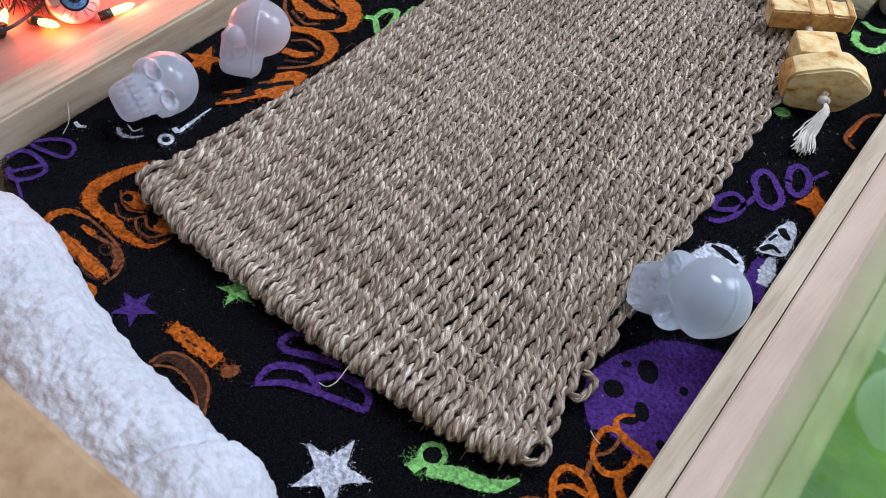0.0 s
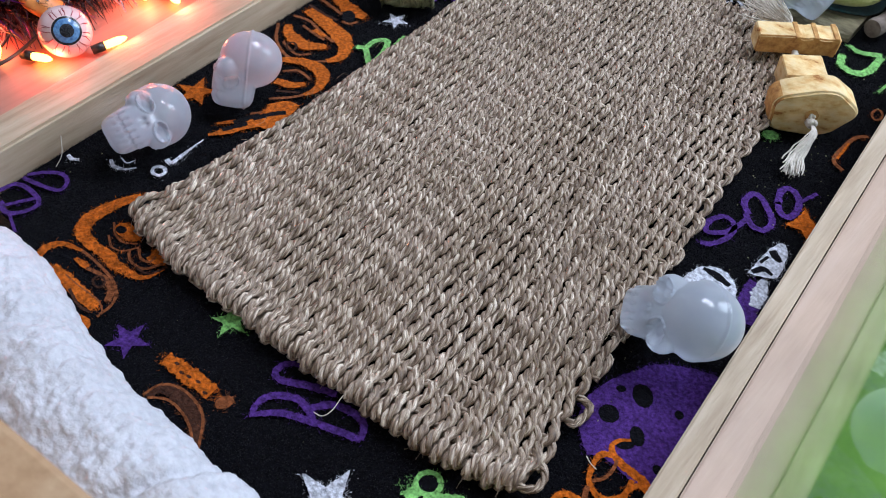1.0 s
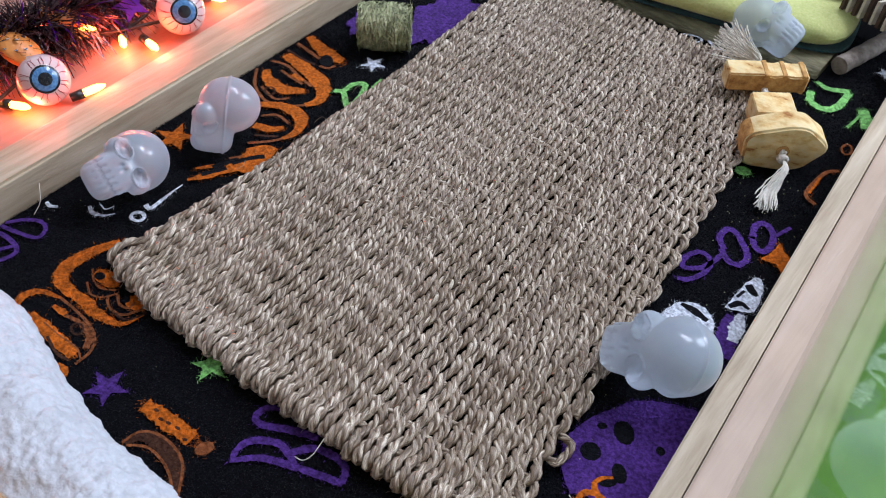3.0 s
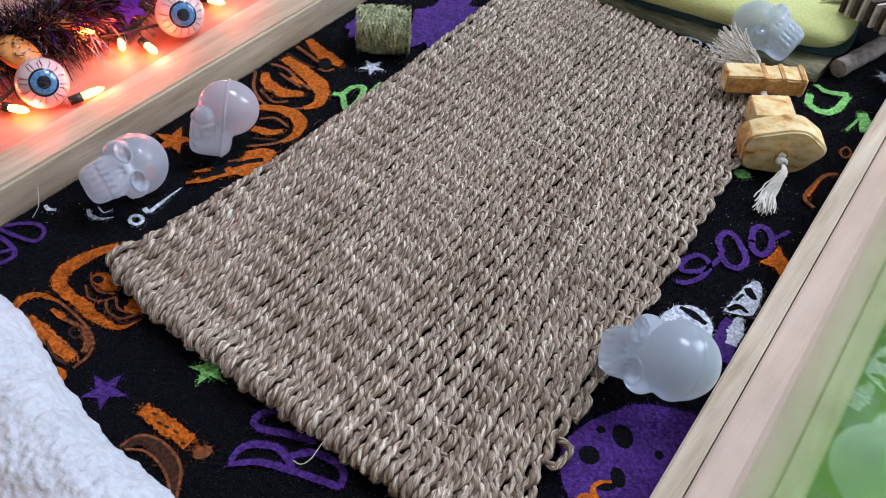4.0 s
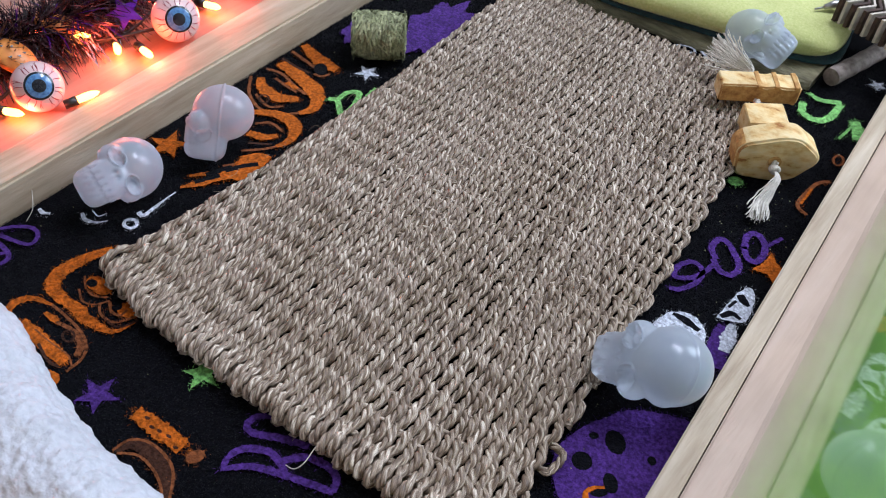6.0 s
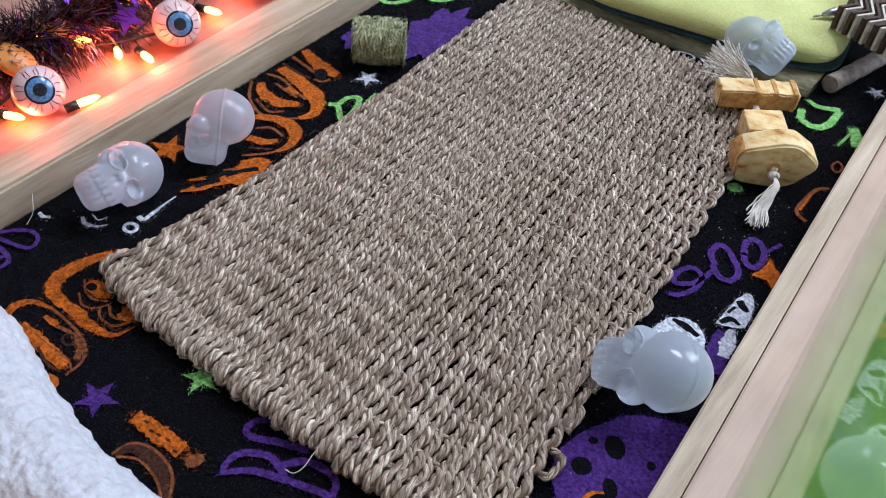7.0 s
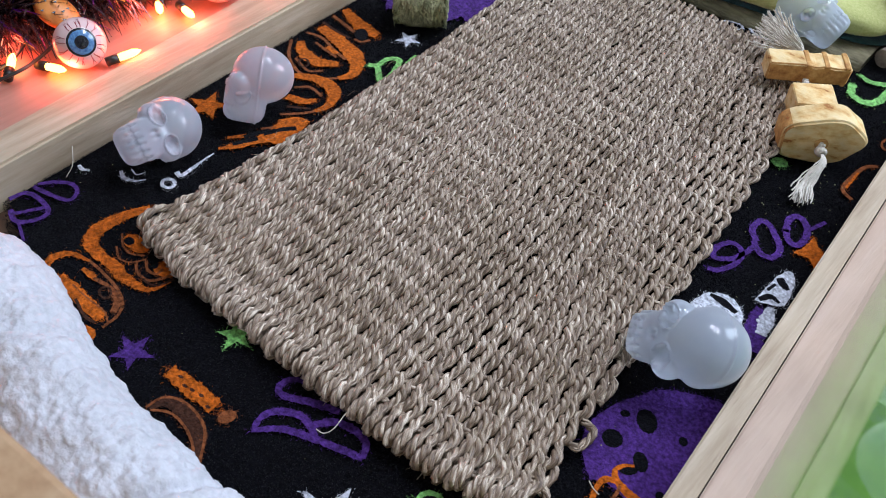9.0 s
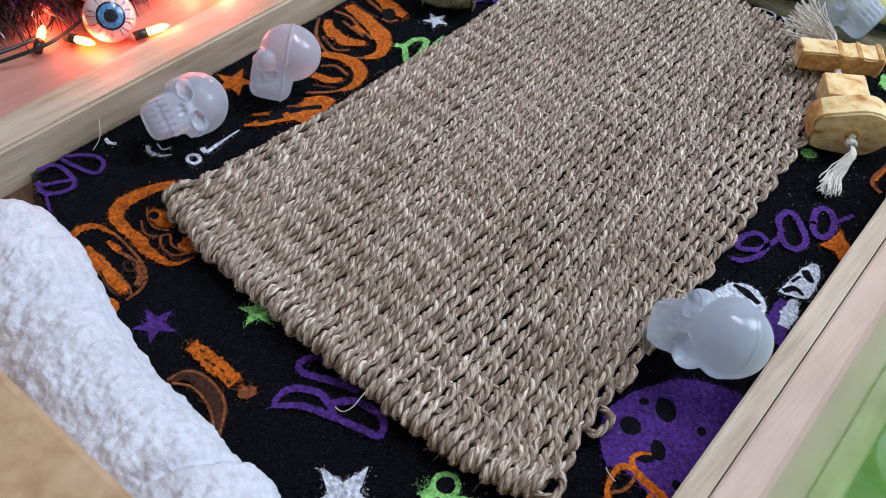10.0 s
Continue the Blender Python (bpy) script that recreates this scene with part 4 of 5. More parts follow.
def skull_mesh():
    """A round cranium, a boxy narrower jaw and cheekbones run together, with sockets, nose, teeth and the mould's seam."""
    bm = bmesh.new()
    bmesh.ops.create_icosphere(bm, subdivisions=6, radius=1)
    d = np.array([v.co[:] for v in bm.verts])
    d /= np.linalg.norm(d, axis=1)[:, None]

    def field(P):
        head = np.linalg.norm((P - (0, -0.12, 0.2)) / (0.62, 0.69, 0.63), axis=1) - 1
        jaw = ((np.abs(P - (0, 0.2, -0.42)) / (0.42, 0.47, 0.5)) ** 4).sum(1) ** 0.25 - 1
        both = np.exp(-16 * head) + np.exp(-16 * jaw)
        for sx in (-1, 1):
            both = both + np.exp(-16 * (np.linalg.norm((P - (sx * 0.41, 0.34, -0.05)) / (0.22, 0.25, 0.24), axis=1) - 1))
        return -np.log(both + 1e-30) / 16

    lo, hi = np.zeros(len(d)), np.full(len(d), 1.6)
    for _ in range(24):
        mid = (lo + hi) / 2
        inside = field(d * mid[:, None]) < 0
        lo, hi = np.where(inside, mid, lo), np.where(inside, hi, mid)
    r = (lo + hi) / 2

    def around(p, ru, rv):
        """Distance from the way p, as a share of an oval's half width and half height."""
        p = np.array(p) / np.linalg.norm(p)
        u = np.cross((0, 0, 1), p)
        u /= np.linalg.norm(u)
        return np.where(d @ p > 0, np.hypot(d @ u / ru, d @ np.cross(p, u) / rv), 9.0)

    for sx in (-1, 1):
        a = around((sx * 0.31, 0.6, 0.04), 0.27, 0.21)
        r -= 0.13 / (1 + np.exp((a - 0.92) * 40))
        r += 0.06 * np.exp(-((a - 1.05) / 0.07) ** 2)
        r -= 0.07 * np.exp(-around((sx * 0.06, 0.68, -0.19), 0.06, 0.09) ** 2)
        # the hollow behind the jaw, with its ridge
        b = around((sx * 0.6, 0.28, -0.4), 0.24, 0.22)
        r -= 0.035 / (1 + np.exp((b - 0.9) * 20))
        r += 0.04 * np.exp(-((b - 1.05) / 0.08) ** 2)
    P = d * r[:, None]
    front = 1 / (1 + np.exp(-(P[:, 1] - 0.35) * 30))
    band = np.exp(-((P[:, 2] + 0.62) / 0.19) ** 6) * front
    r -= band * 0.065 * np.exp(-((np.abs((P[:, 0] / 0.14) % 1 - 0.5)) / 0.14) ** 2)
    r -= front * 0.05 * np.exp(-((P[:, 2] + 0.6) / 0.025) ** 2)
    r += 0.035 * np.exp(-((P[:, 1] + 0.08) / 0.02) ** 2)
    for v, w, q in zip(bm.verts, d, r):
        v.co = w * q * 0.0352
    me = bpy.data.meshes.new("toy_skull")
    bm.to_mesh(me)
    bm.free()
    me.materials.append(SKULL)
    me.polygons.foreach_set("use_smooth", [True] * len(me.polygons))
    return me


SKULL_MESH = skull_mesh()


def toy_skull(x, y, rest, top, face, label, size=1.0):
    """A skull whose crown points along top and whose face looks along face, resting at the height rest."""
    up = Vector(top).normalized()
    fwd = Vector(face)
    fwd = (fwd - up * fwd.dot(up)).normalized()
    m = Matrix((fwd.cross(up), fwd, up)).transposed().to_4x4()
    low = min((m @ v.co).z for v in SKULL_MESH.vertices) * size
    ob = new("toy_skull", SKULL_MESH)
    ob.matrix_world = Matrix.Translation((x, y, rest - low)) @ m @ Matrix.Scale(size, 4)
    return tagged(ob, label, "toy skull", "frosted plastic toy skulls")


Z = Vector((0, 0, 1))
toy_skull(-0.0405, 0.0445, 0.001, (0.254, 0.96, 0.121), (0.709, -0.27, 0.652), "frosted clear plastic toy skull lying face up on fleece", 0.88)
toy_skull(-0.0315, 0.1165, 0.001, (-0.28, 0.53, 0.80), (-0.74, -0.65, 0.18), "frosted clear plastic toy skull turned away beside the rail", 0.84)
toy_skull(0.2975, 0.1325, 0.002, (0.70, -0.16, 0.70), (-0.61, -0.64, 0.46), "frosted clear plastic toy skull leaning on the seagrass mat", 0.96)
toy_skull(0.201, 0.4685, 0.009, (-0.93, -0.03, 0.36), (0.33, -0.48, 0.81), "frosted clear plastic toy skull behind the wooden toy", 0.86)

# ---- wooden chew toy on a cotton rope ----
toy = thing("chew_toy", "toasted pine chew toy threaded on a knotted cotton rope", "chew toy")
AX = Vector((0.2465, 0.3865, 0.018))
TOY_DIR = Vector((0.57, -0.82, 0)).normalized()


def slab(outline, depth, centre, axis, lean=0.0, bevel=0.0015, toasted=None):
    """A wooden slice: an outline (across, up) cut through with a thickness along the axis."""
    fwd = Vector(axis).normalized()
    across = Z.cross(fwd)
    up = Z
    bm = bmesh.new()
    turn = Matrix.Rotation(radians(lean), 3, fwd)
    place = lambda a, u, d: Vector(centre) + turn @ (across * a + up * u) + fwd * d
    f = bm.faces.new([bm.verts.new(place(a, u, -depth / 2)) for a, u in outline])
    ex = bmesh.ops.extrude_face_region(bm, geom=[f])
    bmesh.ops.translate(bm, vec=fwd * depth, verts=[v for v in ex["geom"] if isinstance(v, bmesh.types.BMVert)])
    bmesh.ops.recalc_face_normals(bm, faces=bm.faces[:])
    rims = [e for e in bm.edges if len(outline) < 12 or abs((e.verts[0].co - e.verts[1].co).normalized().dot(fwd)) < 0.5]
    bmesh.ops.bevel(bm, geom=rims, offset=bevel, segments=3, affect="EDGES")
    if bevel > 0.001:
        for v in bm.verts:
            v.co += Vector(noise.noise_vector(v.co * 60)) * 0.0005
    bm.normal_update()
    for face in bm.faces:
        face.material_index = 1 if toasted is not None and face.normal.dot(Vector(toasted)) > 0.45 else 0
    return bm


def soften(ob):
    """Round the edges' shading and keep the faces flat."""
    ob.data.polygons.foreach_set("use_smooth", [True] * len(ob.data.polygons))
    ob.modifiers.new("edges", "WEIGHTED_NORMAL").weight = 100
    return ob


def wavy(half, height, lobes, depth):
    pts = []
    for k in range(48):
        a = 2 * math.pi * k / 48
        ca, sa = math.cos(a), math.sin(a)
        e = 0.92
        x = half * abs(ca) ** e * (1 if ca > 0 else -1)
        u = height * abs(sa) ** e * (1 if sa > 0 else -1)
        g = 1 + depth * math.cos(lobes * a)
        pts.append((x * g, u * g))
    return pts


def chew_toy():
    c1, c2, c3 = AX - TOY_DIR * 0.033, AX + TOY_DIR * 0.004, AX + TOY_DIR * 0.036
    bar = [(-0.029, -0.0075), (0.029, -0.0075), (0.03, 0.0075), (0.018, 0.0068), (0.012, 0.0082), (0.004, 0.0066), (-0.003, 0.0082), (-0.029, 0.0078)]
    # the front face's scorched colour holds its toasting and also its painted-in shade
    b1 = soften(part("bar", slab(bar, 0.019, c1 + Z * 0.006, TOY_DIR, 2, 0.0013, TOY_DIR), [TOYWOOD, SCORCH], toy, "pine bar with scorched grooves"))
    for a in (-0.001, 0.012, 0.0265):
        bm = slab([(a - 0.0016, -0.0076), (a + 0.0016, -0.0076), (a + 0.0018, 0.0082), (a - 0.0018, 0.0082)], 0.0194, c1 + Z * 0.006, TOY_DIR, 2, 0.0004)
        part("groove", bm, SCORCH, b1, "dark scorched groove")
    soften(part("cube", slab([(-0.0145, -0.0135), (0.0145, -0.0135), (0.0145, 0.0135), (-0.0145, 0.0135)], 0.026, c2 - Z * 0.003, TOY_DIR, 3, 0.0013), TOYWOOD, toy, "small pine cube"))
    b3 = soften(part("wavy_slice", slab(wavy(0.0285, 0.019, 5, 0.05), 0.021, c3 + Z * 0.0015, TOY_DIR, 6, 0.002, -Z.cross(TOY_DIR)), [TOYWOOD, SCORCH], toy, "rounded wavy pine slice with toasted rim"))
    hole_v, hole_f = [], []
    hc = c3 + TOY_DIR * 0.0112 + Z * 0.001
    tube([hc - TOY_DIR * 0.002, hc + TOY_DIR * 0.0004], 0.0045, 16, hole_v, hole_f)
    part_hole = raw("hole", hole_v, hole_f, SCORCH, b3, "scorched drill hole")
    v, f = [], []
    across = Z.cross(TOY_DIR)
    for k in range(3):
        a = k * 2.094
        pts = []
        for t in np.linspace(-0.052, 0.05, 90):
            ang = a + t * 700
            pts.append(AX + TOY_DIR * t + (across * math.cos(ang) + Z * math.sin(ang)) * 0.0014 + Z * 0.001)
        tube(pts, 0.0013, 6, v, f)
    raw("rope", v, f, COTTON, toy, smooth=True)

    def knot(at, r):
        v, f = [], []
        for k in range(5):
            m = Matrix.Rotation(k * 0.7, 3, TOY_DIR) @ Matrix.Rotation(0.5 + k * 0.4, 3, "X")
            ringp = [Vector(at) + m @ Vector((r * math.cos(t), r * 0.8 * math.sin(t), 0.0008 * math.sin(3 * t))) for t in np.linspace(0, 6.283, 20)]
            tube(ringp, 0.0014, 6, v, f, False)
        raw("knot", v, f, COTTON, toy, smooth=True)

    k1, k2 = AX + TOY_DIR * 0.051 + Z * -0.002, AX - TOY_DIR * 0.048 + Z * 0.004
    knot(k1, 0.003)
    knot(k2, 0.003)

    def tassel(root, ways, n, length, spread, floor):
        v, f = [], []
        for _ in range(n):
            a = rng.normal(0, spread)
            l = length * rng.uniform(0.75, 1.08)
            d = (ways[1] + ways[2] * a).normalized()
            p = [Vector(root), Vector(root) + ways[0] * l * 0.25 + ways[2] * a * 0.2 * l, Vector(root) + d * l * 0.62, Vector(root) + d * l + ways[2] * rng.normal(0, 0.05) * l]
            lift = rng.uniform(0.0, 0.006)
            for i in (2, 3):
                p[i].z = max(floor + lift * (1 if i == 2 else 0.7), min(p[i].z, p[i].z))
            q = spline([tuple(x) for x in p], l / 16)
            s = np.arange(len(q))
            q[:, 0] += 0.00035 * np.sin(s * 1.4 + rng.uniform(0, 6))
            q[:, 1] += 0.00035 * np.cos(s * 1.4 + rng.uniform(0, 6))
            tube(q, rng.uniform(0.0003, 0.0006), 4, v, f, False)
        tagged(raw("tassel", v, f, COTTON, toy, "frayed cream cotton tassel", smooth=True), kind="stuff")

    tassel(k1, (TOY_DIR, (TOY_DIR * 1.0 - across * 0.42 - Z * 0.34), across), 95, 0.044, 0.10, 0.003)
    tassel(k2, (-TOY_DIR, (-TOY_DIR * 0.62 - across * 0.75 + Z * 0.4), (across * 0.4 + Z * 0.7 - TOY_DIR * 0.4)), 130, 0.04, 0.22, 0.014)


chew_toy()

# ---- hay roll ----


def hay_roll():
    roll = thing("hay_roll", "pressed roll of dried green hay lying on fleece", "hay roll")
    c = Vector((-0.030, 0.279, 0.0185))
    axis = Vector((0.80, 0.60, 0.0)).normalized()
    side = axis.cross(Z)
    r, half = 0.0175, 0.0195
    v, f = [], []
    tube([c + axis * t for t in np.linspace(-half * 0.84, half * 0.84, 6)], [r * 0.86, r * 0.93, r * 0.95, r * 0.95, r * 0.93, r * 0.86], 20, v, f)
    raw("core", v, f, HAY, roll, smooth=True)
    v, f = [], []
    for _ in range(2600):
        t = rng.uniform(-half, half)
        a = rng.uniform(0, 6.283)
        n = rng.uniform(0.003, 0.011)
        rr = r * rng.uniform(0.93, 1.09) * (1 - 0.16 * (t / half) ** 4)
        da, dt = rng.normal(0, 0.35), rng.normal(0, 0.5)
        pts = []
        for s in (0, 0.5, 1):
            aa = a + da * s * n / 0.006
            tt = np.clip(t + dt * s * n, -half * 1.05, half * 1.05)
            pts.append(c + axis * tt + (side * math.cos(aa) + Z * math.sin(aa)) * (rr + 0.0006 * s))
        w = rng.uniform(0.0003, 0.0007)
        q = axis * w
        b = len(v)
        for p in pts:
            v += [p - q, p + q]
        f += [(b, b + 1, b + 3, b + 2), (b + 2, b + 3, b + 5, b + 4)]
    for end in (-1, 1):
        for _ in range(900):
            a, k = rng.uniform(0, 6.283), r * math.sqrt(rng.uniform(0, 1))
            p = c + axis * (end * half * rng.uniform(0.97, 1.06)) + (side * math.cos(a) + Z * math.sin(a)) * k
            d = (side * rng.normal() + Z * rng.normal()).normalized() * rng.uniform(0.002, 0.006)
            w = axis.cross(d).normalized() * 0.0004
            b = len(v)
            v += [p - w, p + w, p + d + w, p + d - w]
            f.append((b, b + 1, b + 2, b + 3))
    tagged(raw("straw", v, f, HAY, roll), kind="stuff")


hay_roll()

# ---- white sherpa bed ----


def sherpa_bed():
    bed = thing("sherpa_bed", "white fluffy sherpa bed bolster along the front board", "pet bed")
    nu, nv = 260, 90
    v, f = [], []
    for i in range(nu + 1):
        x = -0.048 + 0.268 * i / nu
        end = min(1.0, (0.220 - x) / 0.03, (x + 0.048) / 0.03)
        end = math.sqrt(max(0, 1 - (1 - end) ** 2)) if end < 1 else 1.0
        rim = np.interp(x, (-0.05, -0.02, 0.0, 0.06, 0.11, 0.14, 0.165, 0.185, 0.22), (-0.0665, -0.0655, -0.0662, -0.0785, -0.084, -0.084, -0.0835, -0.0810, -0.0815))
        for j in range(nv + 1):
            a = math.pi * j / nv
            ry, rz = 0.036, 0.042 * (0.25 + 0.75 * end)
            y = rim - 0.9 * ry + ry * math.cos(a) * (0.35 + 0.65 * end)
            z = 0.0015 + rz * abs(math.sin(a)) ** 0.9
            lump = 0.003 * noise.noise((x * 45, y * 45, z * 45)) + 0.0017 * noise.noise((x * 140, y * 140, z * 140)) + 0.0011 * noise.noise((x * 380, y * 380, z * 380))
            fold = -0.006 * math.exp(-((x - 0.172 - 0.35 * (y + 0.10)) / 0.004) ** 2) * math.sin(a)
            v.append((x, y + (lump + fold) * math.cos(a), max(0.0008, z + (lump + fold) * math.sin(a))))
    for i in range(nu):
        for j in range(nv):
            b = i * (nv + 1) + j
            f.append((b, b + 1, b + nv + 2, b + nv + 1))
    cut = int(nu * 0.82) * nv
    raw("bolster", v, f[:cut], SHERPA, bed, smooth=True)
    raw("end_fold", v, f[cut:], SHERPA, bed, smooth=True)


sherpa_bed()

# ---- far end: bark ledge, lime cushion, pleated card, dowel ----


def bark_ledge():
    v, f = [], []
    nx, nr = 120, 14
    for i in range(nx + 1):
        x = -0.06 + 0.312 * i / nx
        for j in range(nr + 1):
            a = math.pi * j / nr
            n = 0.0022 * noise.noise((x * 40, j * 0.5, 3)) + 0.0012 * noise.noise((x * 160, j * 1.1, 5))
            v.append((x, 0.4695 - (0.023 + n) * math.cos(a) + 0.108 * x, 0.0005 + (0.008 + 0.6 * n) * abs(math.sin(a)) ** 0.35))
    for i in range(nx):
        for j in range(nr):
            b = i * (nr + 1) + j
            f.append((b, b + 1, b + nr + 2, b + nr + 1))
    f += [tuple(range(nr + 1)), tuple(nx * (nr + 1) + j for j in reversed(range(nr + 1)))]
    tagged(raw("bark_ledge", v, f, BARK, smooth=True), "weathered grey bark ledge lying behind the mat", "bark")


bark_ledge()


def pillow(name, cx, cy, cz, hx, hy, hz, turn, material, parent, power=0.35):
    nu, nv = 80, 60
    v, f = [], []
    t = radians(turn)
    for i in range(nu + 1):
        a = 2 * math.pi * i / nu
        ca, sa = math.cos(a), math.sin(a)
        e = 0.3
        ex, ey = math.copysign(abs(ca) ** e, ca), math.copysign(abs(sa) ** e, sa)
        for j in range(nv + 1):
            b = math.pi * (j / nv - 0.5)
            k, h = abs(math.cos(b)) ** power, math.sin(b)
            x, y, z = hx * ex * k, hy * ey * k, hz * h
            n = 0.004 * noise.noise((x * 22 + 4, y * 22, z * 22))
            v.append((cx + x * math.cos(t) - y * math.sin(t), cy + x * math.sin(t) + y * math.cos(t), cz + z + n * (1 if h > 0 else 0)))
    for i in range(nu):
        for j in range(nv):
            b = i * (nv + 1) + j
            f.append((b, b + nv + 1, b + nv + 2, b + 1))
    return raw(name, v, f, material, parent, smooth=True)


def cushion():
    c = thing("fleece_cushion", "lime green fleece cushion with a dark teal underside", "cushion")
    pillow("top", 0.127, 0.568, 0.024, 0.118, 0.102, 0.0145, 12, CUSHION, c, 0.22)
    pillow("underside", 0.134, 0.571, 0.0105, 0.113, 0.099, 0.003, 12, TEAL, c, 0.22)


cushion()


def dowel():
    v, f = [], []
    path = spline([(0.261, 0.492, 0.0085), (0.272, 0.535, 0.0085), (0.288, 0.60, 0.0085)], 0.004)
    tube(path, 0.0073 + 0.0003 * np.sin(np.arange(len(path)) * 1.3), 18, v, f)
    tagged(raw("dowel", v, f, TWIG), "grey brown peeled stick lying by the cushion", "stick")


dowel()


def pleated_card():
    """A block of upright zigzag layers, cream and dark brown by turns."""
    c = thing("pleated_block", "stack of zigzag brown and cream card layers", "card block")
    for k in range(11):
        v = []
        n = 9
        off = k * 0.0052
        for j in range(n):
            s = j / (n - 1)
            zig = 0.0045 * (1 if j % 2 else -1)
            for top in (0, 1):
                v.append((0.2425 + off + zig - 0.004 * s, 0.52 + 0.13 * s - zig * 0.4 - 0.25 * off, 0.037 + 0.02 * top))
        th = 0.0021 if k % 2 else 0.0028
        m = len(v)
        v += [(x + th, y - 0.2 * th, z) for x, y, z in v]
        f = []
        for j in range(n - 1):
            a = 2 * j
            f += [(a, a + 1, a + 3, a + 2), (m + a, m + a + 2, m + a + 3, m + a + 1), (a + 1, m + a + 1, m + a + 3, a + 3), (a, a + 2, m + a + 2, m + a)]
        f += [(0, m, m + 1, 1), (2 * n - 2, 2 * n - 1, m + 2 * n - 1, m + 2 * n - 2)]
        raw("layer", v, f, CREAM if k % 2 else BROWN, c)


pleated_card()


def pin():
    p = thing("metal_clip", "small dull metal clip on the cushion edge", "clip")
    v, f = [], []
    tube([(0.228, 0.528, 0.042), (0.2335, 0.535, 0.044), (0.239, 0.542, 0.044)], [0.0018, 0.0036, 0.0016], 10, v, f)
    raw("body", v, f, METALPIN, p, smooth=True)
    v, f = [], []
    tube([(0.223, 0.522, 0.0405), (0.228, 0.528, 0.042)], 0.0009, 8, v, f)
    raw("tip", v, f, METALPIN, p, smooth=True)


pin()

# ---- string lights, eyeballs and tinsel outside the left rail ----
SH = 0.022


def eyeball(x, y, r, toward, twist):
    e = thing("eyeball_light", "white plastic eyeball bauble with pink glow tinted in, blue iris and red veins", "eyeball", "eyeball string lights")
    c = Vector((x, y, SH + r))
    n = (Vector(toward) - c).normalized()
    a = n.cross(Z).normalized()
    b = n.cross(a)
    bm = bmesh.new()
    bmesh.ops.create_uvsphere(bm, u_segments=40, v_segments=28, radius=r, matrix=Matrix.Translation(c))
    ball = part("ball", bm, EYEWHITE_GLOW, e, smooth=True)

    def cap(name, half, lift, material):
        v, f = [c + n * (r + lift)], []
        rings, seg = 5, 36
        for i in range(1, rings + 1):
            t = half * i / rings
            for k in range(seg):
                p = 2 * math.pi * k / seg
                v.append(c + (n * math.cos(t) + (a * math.cos(p) + b * math.sin(p)) * math.sin(t)) * (r + lift))
        for k in range(seg):
            f.append((0, 1 + k, 1 + (k + 1) % seg))
        for i in range(rings - 1):
            for k in range(seg):
                q, q2 = 1 + i * seg + k, 1 + i * seg + (k + 1) % seg
                f.append((q, q + seg, q2 + seg, q2))
        raw(name, v, f, material, ball, smooth=True)

    cap("iris_rim", 0.57, 0.00015, INK)
    cap("iris", 0.475, 0.0003, IRIS)
    cap("pupil", 0.25, 0.00045, INK)
    for k in range(17):
        p0 = twist + 2 * math.pi * k / 17 + rng.normal(0, 0.08)
        v, f = [], []
        for branch in range(2):
            t = np.linspace(0.6 + 0.16 * branch, rng.uniform(0.95, 1.3), 9)
            p = p0 + (0.03 * np.sin(t * 9 + k) if branch == 0 else 0.3 * (t - 0.76) * (1 if k % 2 else -1))
            path = [c + (n * math.cos(s) + (a * math.cos(q) + b * math.sin(q)) * math.sin(s)) * (r + 0.00005) for s, q in zip(t, p)]
            tube(path, np.linspace(0.0003, 0.0001, 9), 4, v, f, False)
        raw("vein", v, f, VEIN, ball)
    return e


eyeball(-0.1345, 0.0515, 0.0172, (0.37, -0.12, 0.41), 0.3)
eyeball(-0.134, 0.1675, 0.0178, (0.40, -0.08, 0.34), 0.9)
eyeball(-0.140, 0.262, 0.0185, (0.2, -0.3, 0.10), 1.7)


def bulb(x, y, z, turn, lit):
    """A mini lamp: a glowing tapered tip in a dark socket, lying on its side."""
    e = thing("mini_bulb", "small glowing orange string light bulb in a dark socket", "string light", "string light bulbs")
    d = Vector((math.cos(radians(turn)), math.sin(radians(turn)), 0.12))
    c = Vector((x, y, z))
    v, f = [], []
    tube([c - d * 0.004, c, c + d * 0.006, c + d * 0.0095, c + d * 0.0115], [0.0026, 0.0028, 0.0027, 0.0017, 0.0004], 10, v, f)
    raw("glass", v, f, GLOW, e, smooth=True)
    v, f = [], []
    tube([c - d * 0.013, c - d * 0.004], [0.0032, 0.0034], 10, v, f)
    raw("socket", v, f, WIRE, e, smooth=True)
    if lit:
        lamp("bulb_light", "POINT", (x + d.x * 0.0155, y + d.y * 0.0155, z + 0.003), (x, y, 0), lit * 0.5, (1.0, 0.11, 0.06), 0.006)


BULBS = [(-0.139, 0.0300, 20, 0.16), (-0.117, 0.0715, 70, 0.06), (-0.150, 0.124, -30, 0.14), (-0.131, 0.1345, -10, 0.12), (-0.168, 0.106, 20, 0.16), (-0.146, 0.208, 10, 0.14), (-0.185, 0.150, 60, 0.16), (-0.160, 0.012, 140, 0.14), (-0.205, 0.075, 30, 0.16), (-0.168, 0.240, 100, 0.14)]
for x, y, turn, lit in BULBS:
    bulb(x, y, SH + 0.006 + (0.012 if x < -0.16 else 0.0), turn, lit)


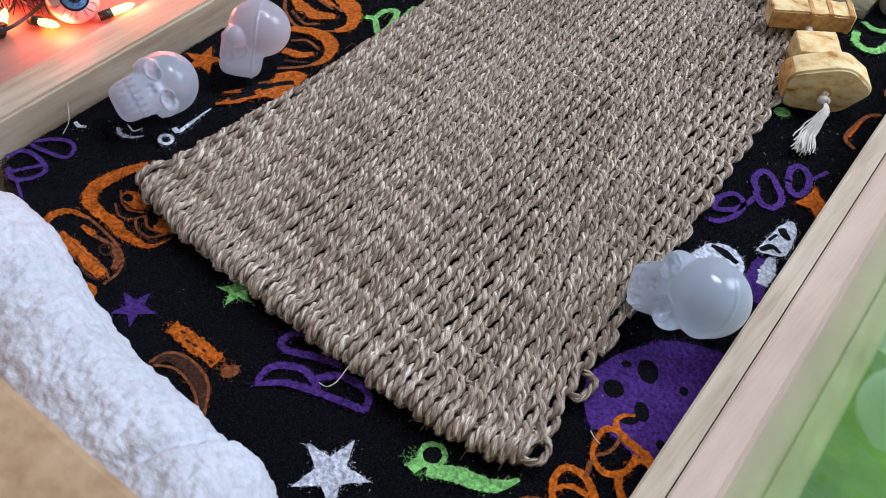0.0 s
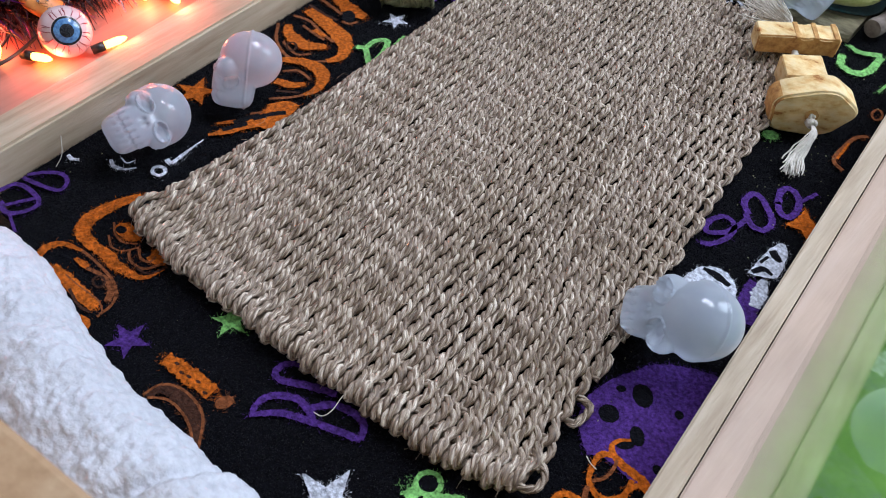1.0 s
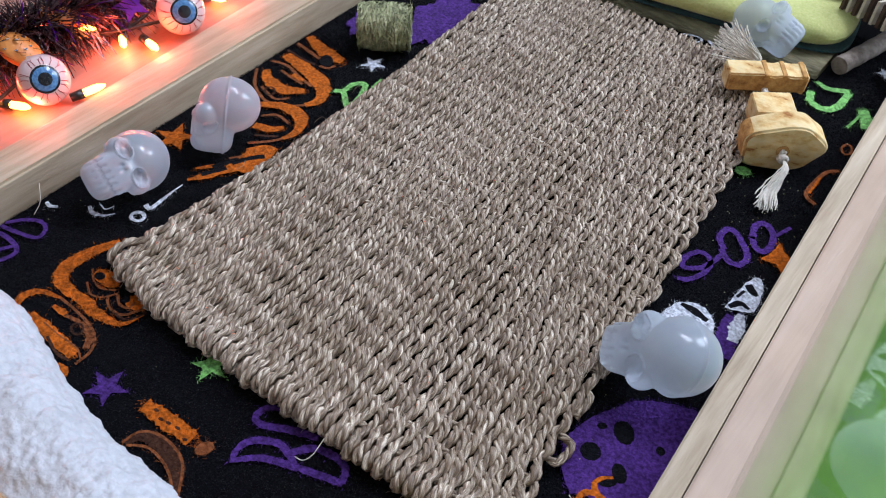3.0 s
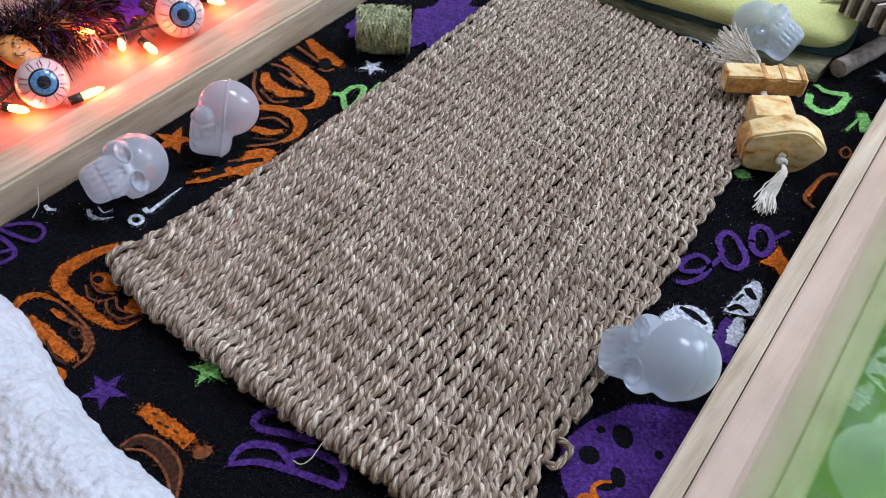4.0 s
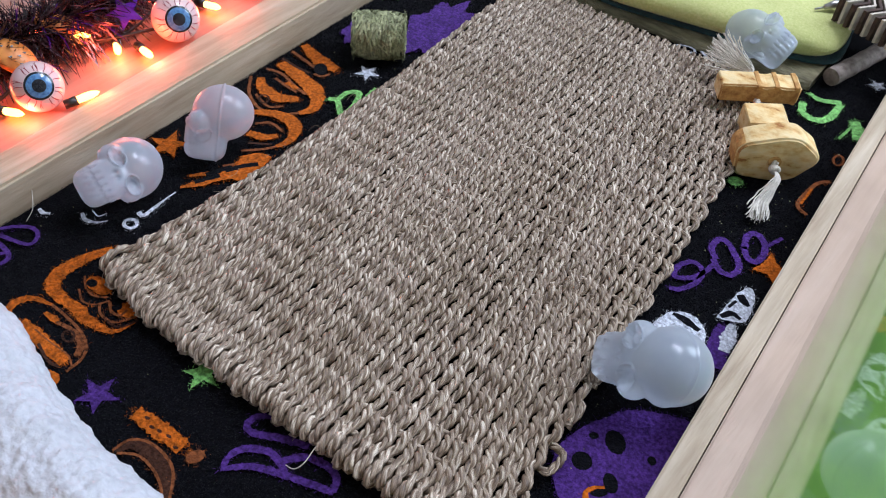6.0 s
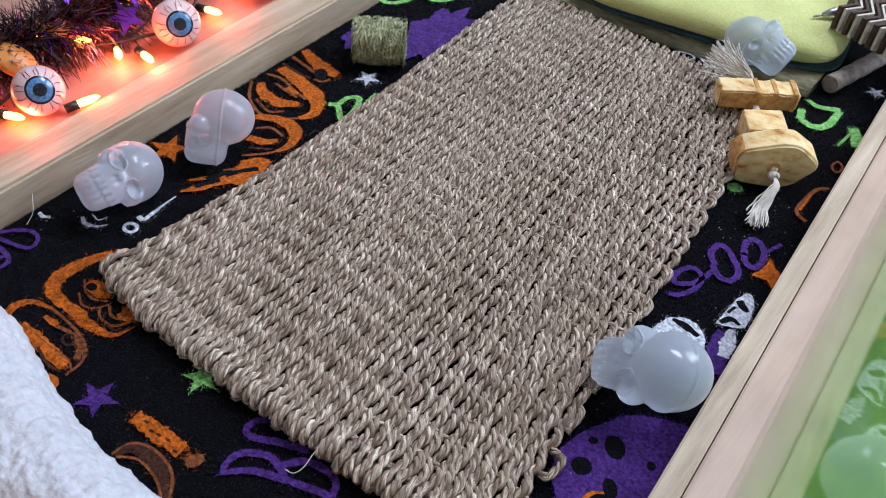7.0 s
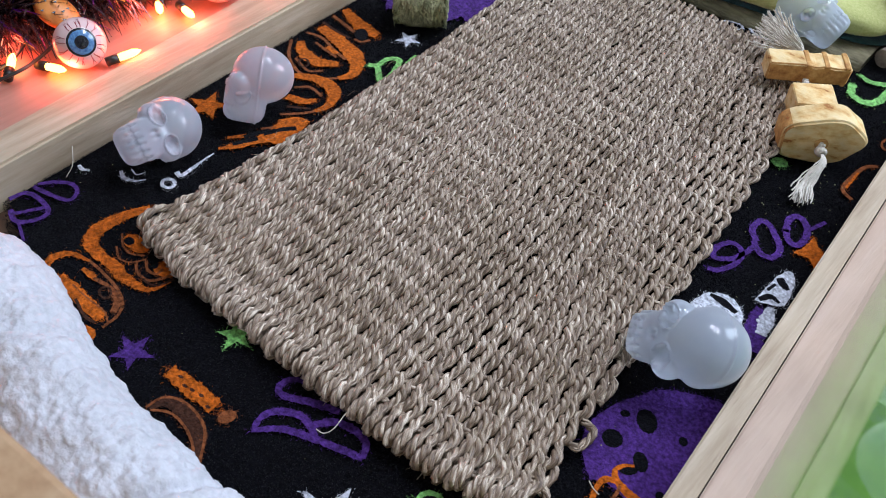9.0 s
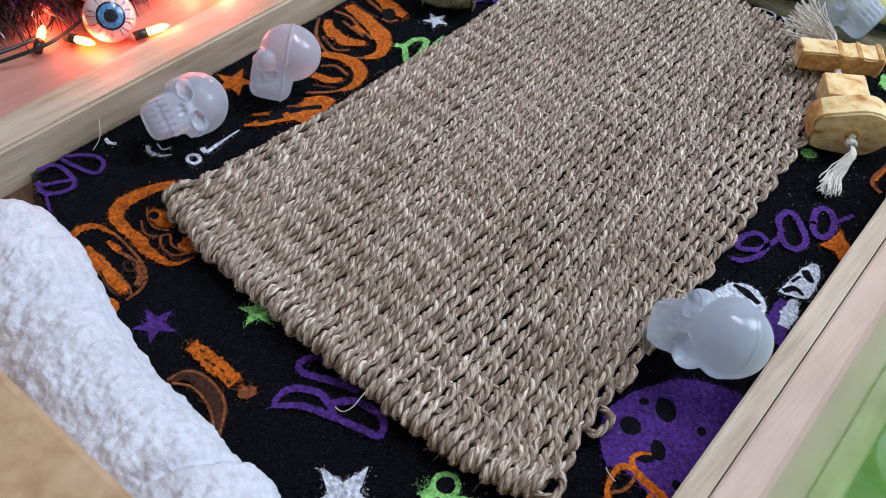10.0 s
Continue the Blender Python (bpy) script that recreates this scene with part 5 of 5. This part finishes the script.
def wires():
    for k in range(3):
        pts = []
        for i in range(9):
            pts.append((-0.158 - 0.012 * k + 0.014 * math.sin(i * 1.7 + k), -0.03 + 0.042 * i, SH + 0.004 + 0.007 * abs(math.sin(i * 1.3 + 2 * k))))
        v, f = [], []
        tube(spline(pts, 0.003), 0.0013, 6, v, f)
        tagged(raw("light_wire", v, f, WIRE, smooth=True), "thin dark wire of the string lights", "wire", "string light wires")


wires()


def tinsel():
    g = thing("tinsel_garland", "thick black tinsel garland with purple glints on the shelf", "garland")
    for name, n, mat_, lo in (("tinsel", 12000, TINSEL, 0.006), ("purple_tinsel", 500, FOIL, 0.006)):
        v, f = [], []
        for _ in range(n):
            s = rng.uniform(-0.06, 0.42)
            c = Vector((-0.198 + 0.020 * math.sin(s * 16) - 0.04 * max(0, s - 0.25), s, SH + 0.026))
            a = rng.uniform(0, 6.283)
            d = Vector((math.cos(a), rng.normal(0, 0.45), math.sin(a))).normalized()
            l = rng.uniform(0.012, 0.042)
            p0, p1 = c + d * 0.003, c + d * l + Vector((0, 0, -6 * l * l))
            p1.z = max(p1.z, SH + 0.001)
            w = d.cross(Vector((rng.normal(), rng.normal(), rng.normal()))).normalized() * rng.uniform(0.0003, 0.0008)
            b = len(v)
            mid = (p0 + p1) / 2 + Vector((rng.normal(), rng.normal(), rng.normal())) * 0.0015
            v += [p0 - w, p0 + w, mid - w, mid + w, p1 - w * 0.4, p1 + w * 0.4]
            f += [(b, b + 1, b + 3, b + 2), (b + 2, b + 3, b + 5, b + 4)]
        tagged(raw(name, v, f, mat_, g), kind="stuff")


tinsel()


def pumpkin_charm(x, y, z, rx, ry, turn, tilt):
    """A domed orange disc with dark marks."""
    m = pose(x, y, z, tilt[0], tilt[1], turn)
    c = thing("pumpkin_charm", "domed orange disc charm with small dark marks", "charm", "orange charms")
    v, f = [(0, 0, 0.006)], []
    rings, seg = 8, 32
    for i in range(1, rings + 1):
        s = i / rings
        for k in range(seg):
            p = 2 * math.pi * k / seg
            v.append((rx * s * math.cos(p), ry * s * math.sin(p), 0.006 * math.sqrt(max(0, 1 - s * s))))
    for k in range(seg):
        f.append((0, 1 + k, 1 + (k + 1) % seg))
    for i in range(rings - 1):
        for k in range(seg):
            q, q2 = 1 + i * seg + k, 1 + i * seg + (k + 1) % seg
            f.append((q, q + seg, q2 + seg, q2))
    f.append(tuple(1 + (rings - 1) * seg + k for k in reversed(range(seg))))
    raw("disc", [m @ Vector(q) for q in v], f, PUMPKIN, c, smooth=True)
    for k in range(9):
        a, s = k * 2.4, 0.25 + 0.07 * k
        px, py = rx * s * math.cos(a), ry * s * math.sin(a)
        h = 0.006 * math.sqrt(max(0, 1 - s * s)) + 0.0004
        d = 0.0011
        raw("mark", [m @ Vector(q) for q in ((px - d, py - d, h), (px + d, py - d * 0.4, h), (px + d * 0.2, py + d * 1.3, h))], [(0, 1, 2)], INK, c)


pumpkin_charm(-0.163, 0.055, SH + 0.026, 0.017, 0.012, 20, (8, 28))
pumpkin_charm(-0.176, 0.098, SH + 0.026, 0.018, 0.010, 50, (0, 20))


def foil_shape(x, y, z, r, turn, tilt):
    bm = bmesh.new()
    pts = []
    for k in range(10):
        a = 2 * math.pi * k / 10
        q = r if k % 2 == 0 else r * 0.45
        pts.append((q * math.cos(a), q * math.sin(a)))
    bm = prism(pts, 0, 0.0008)
    bmesh.ops.transform(bm, matrix=pose(x, y, z, tilt, 20, turn), verts=bm.verts[:])
    tagged(part("foil_star", bm, FOIL), "shiny purple foil star hanging in the garland", "foil star", "purple foil stars")


foil_shape(-0.158, 0.142, SH + 0.024, 0.014, 30, 35)
foil_shape(-0.172, 0.158, SH + 0.034, 0.013, 70, 50)
foil_shape(-0.160, 0.196, SH + 0.024, 0.012, 10, 40)
foil_shape(-0.185, 0.115, SH + 0.044, 0.011, 50, 30)
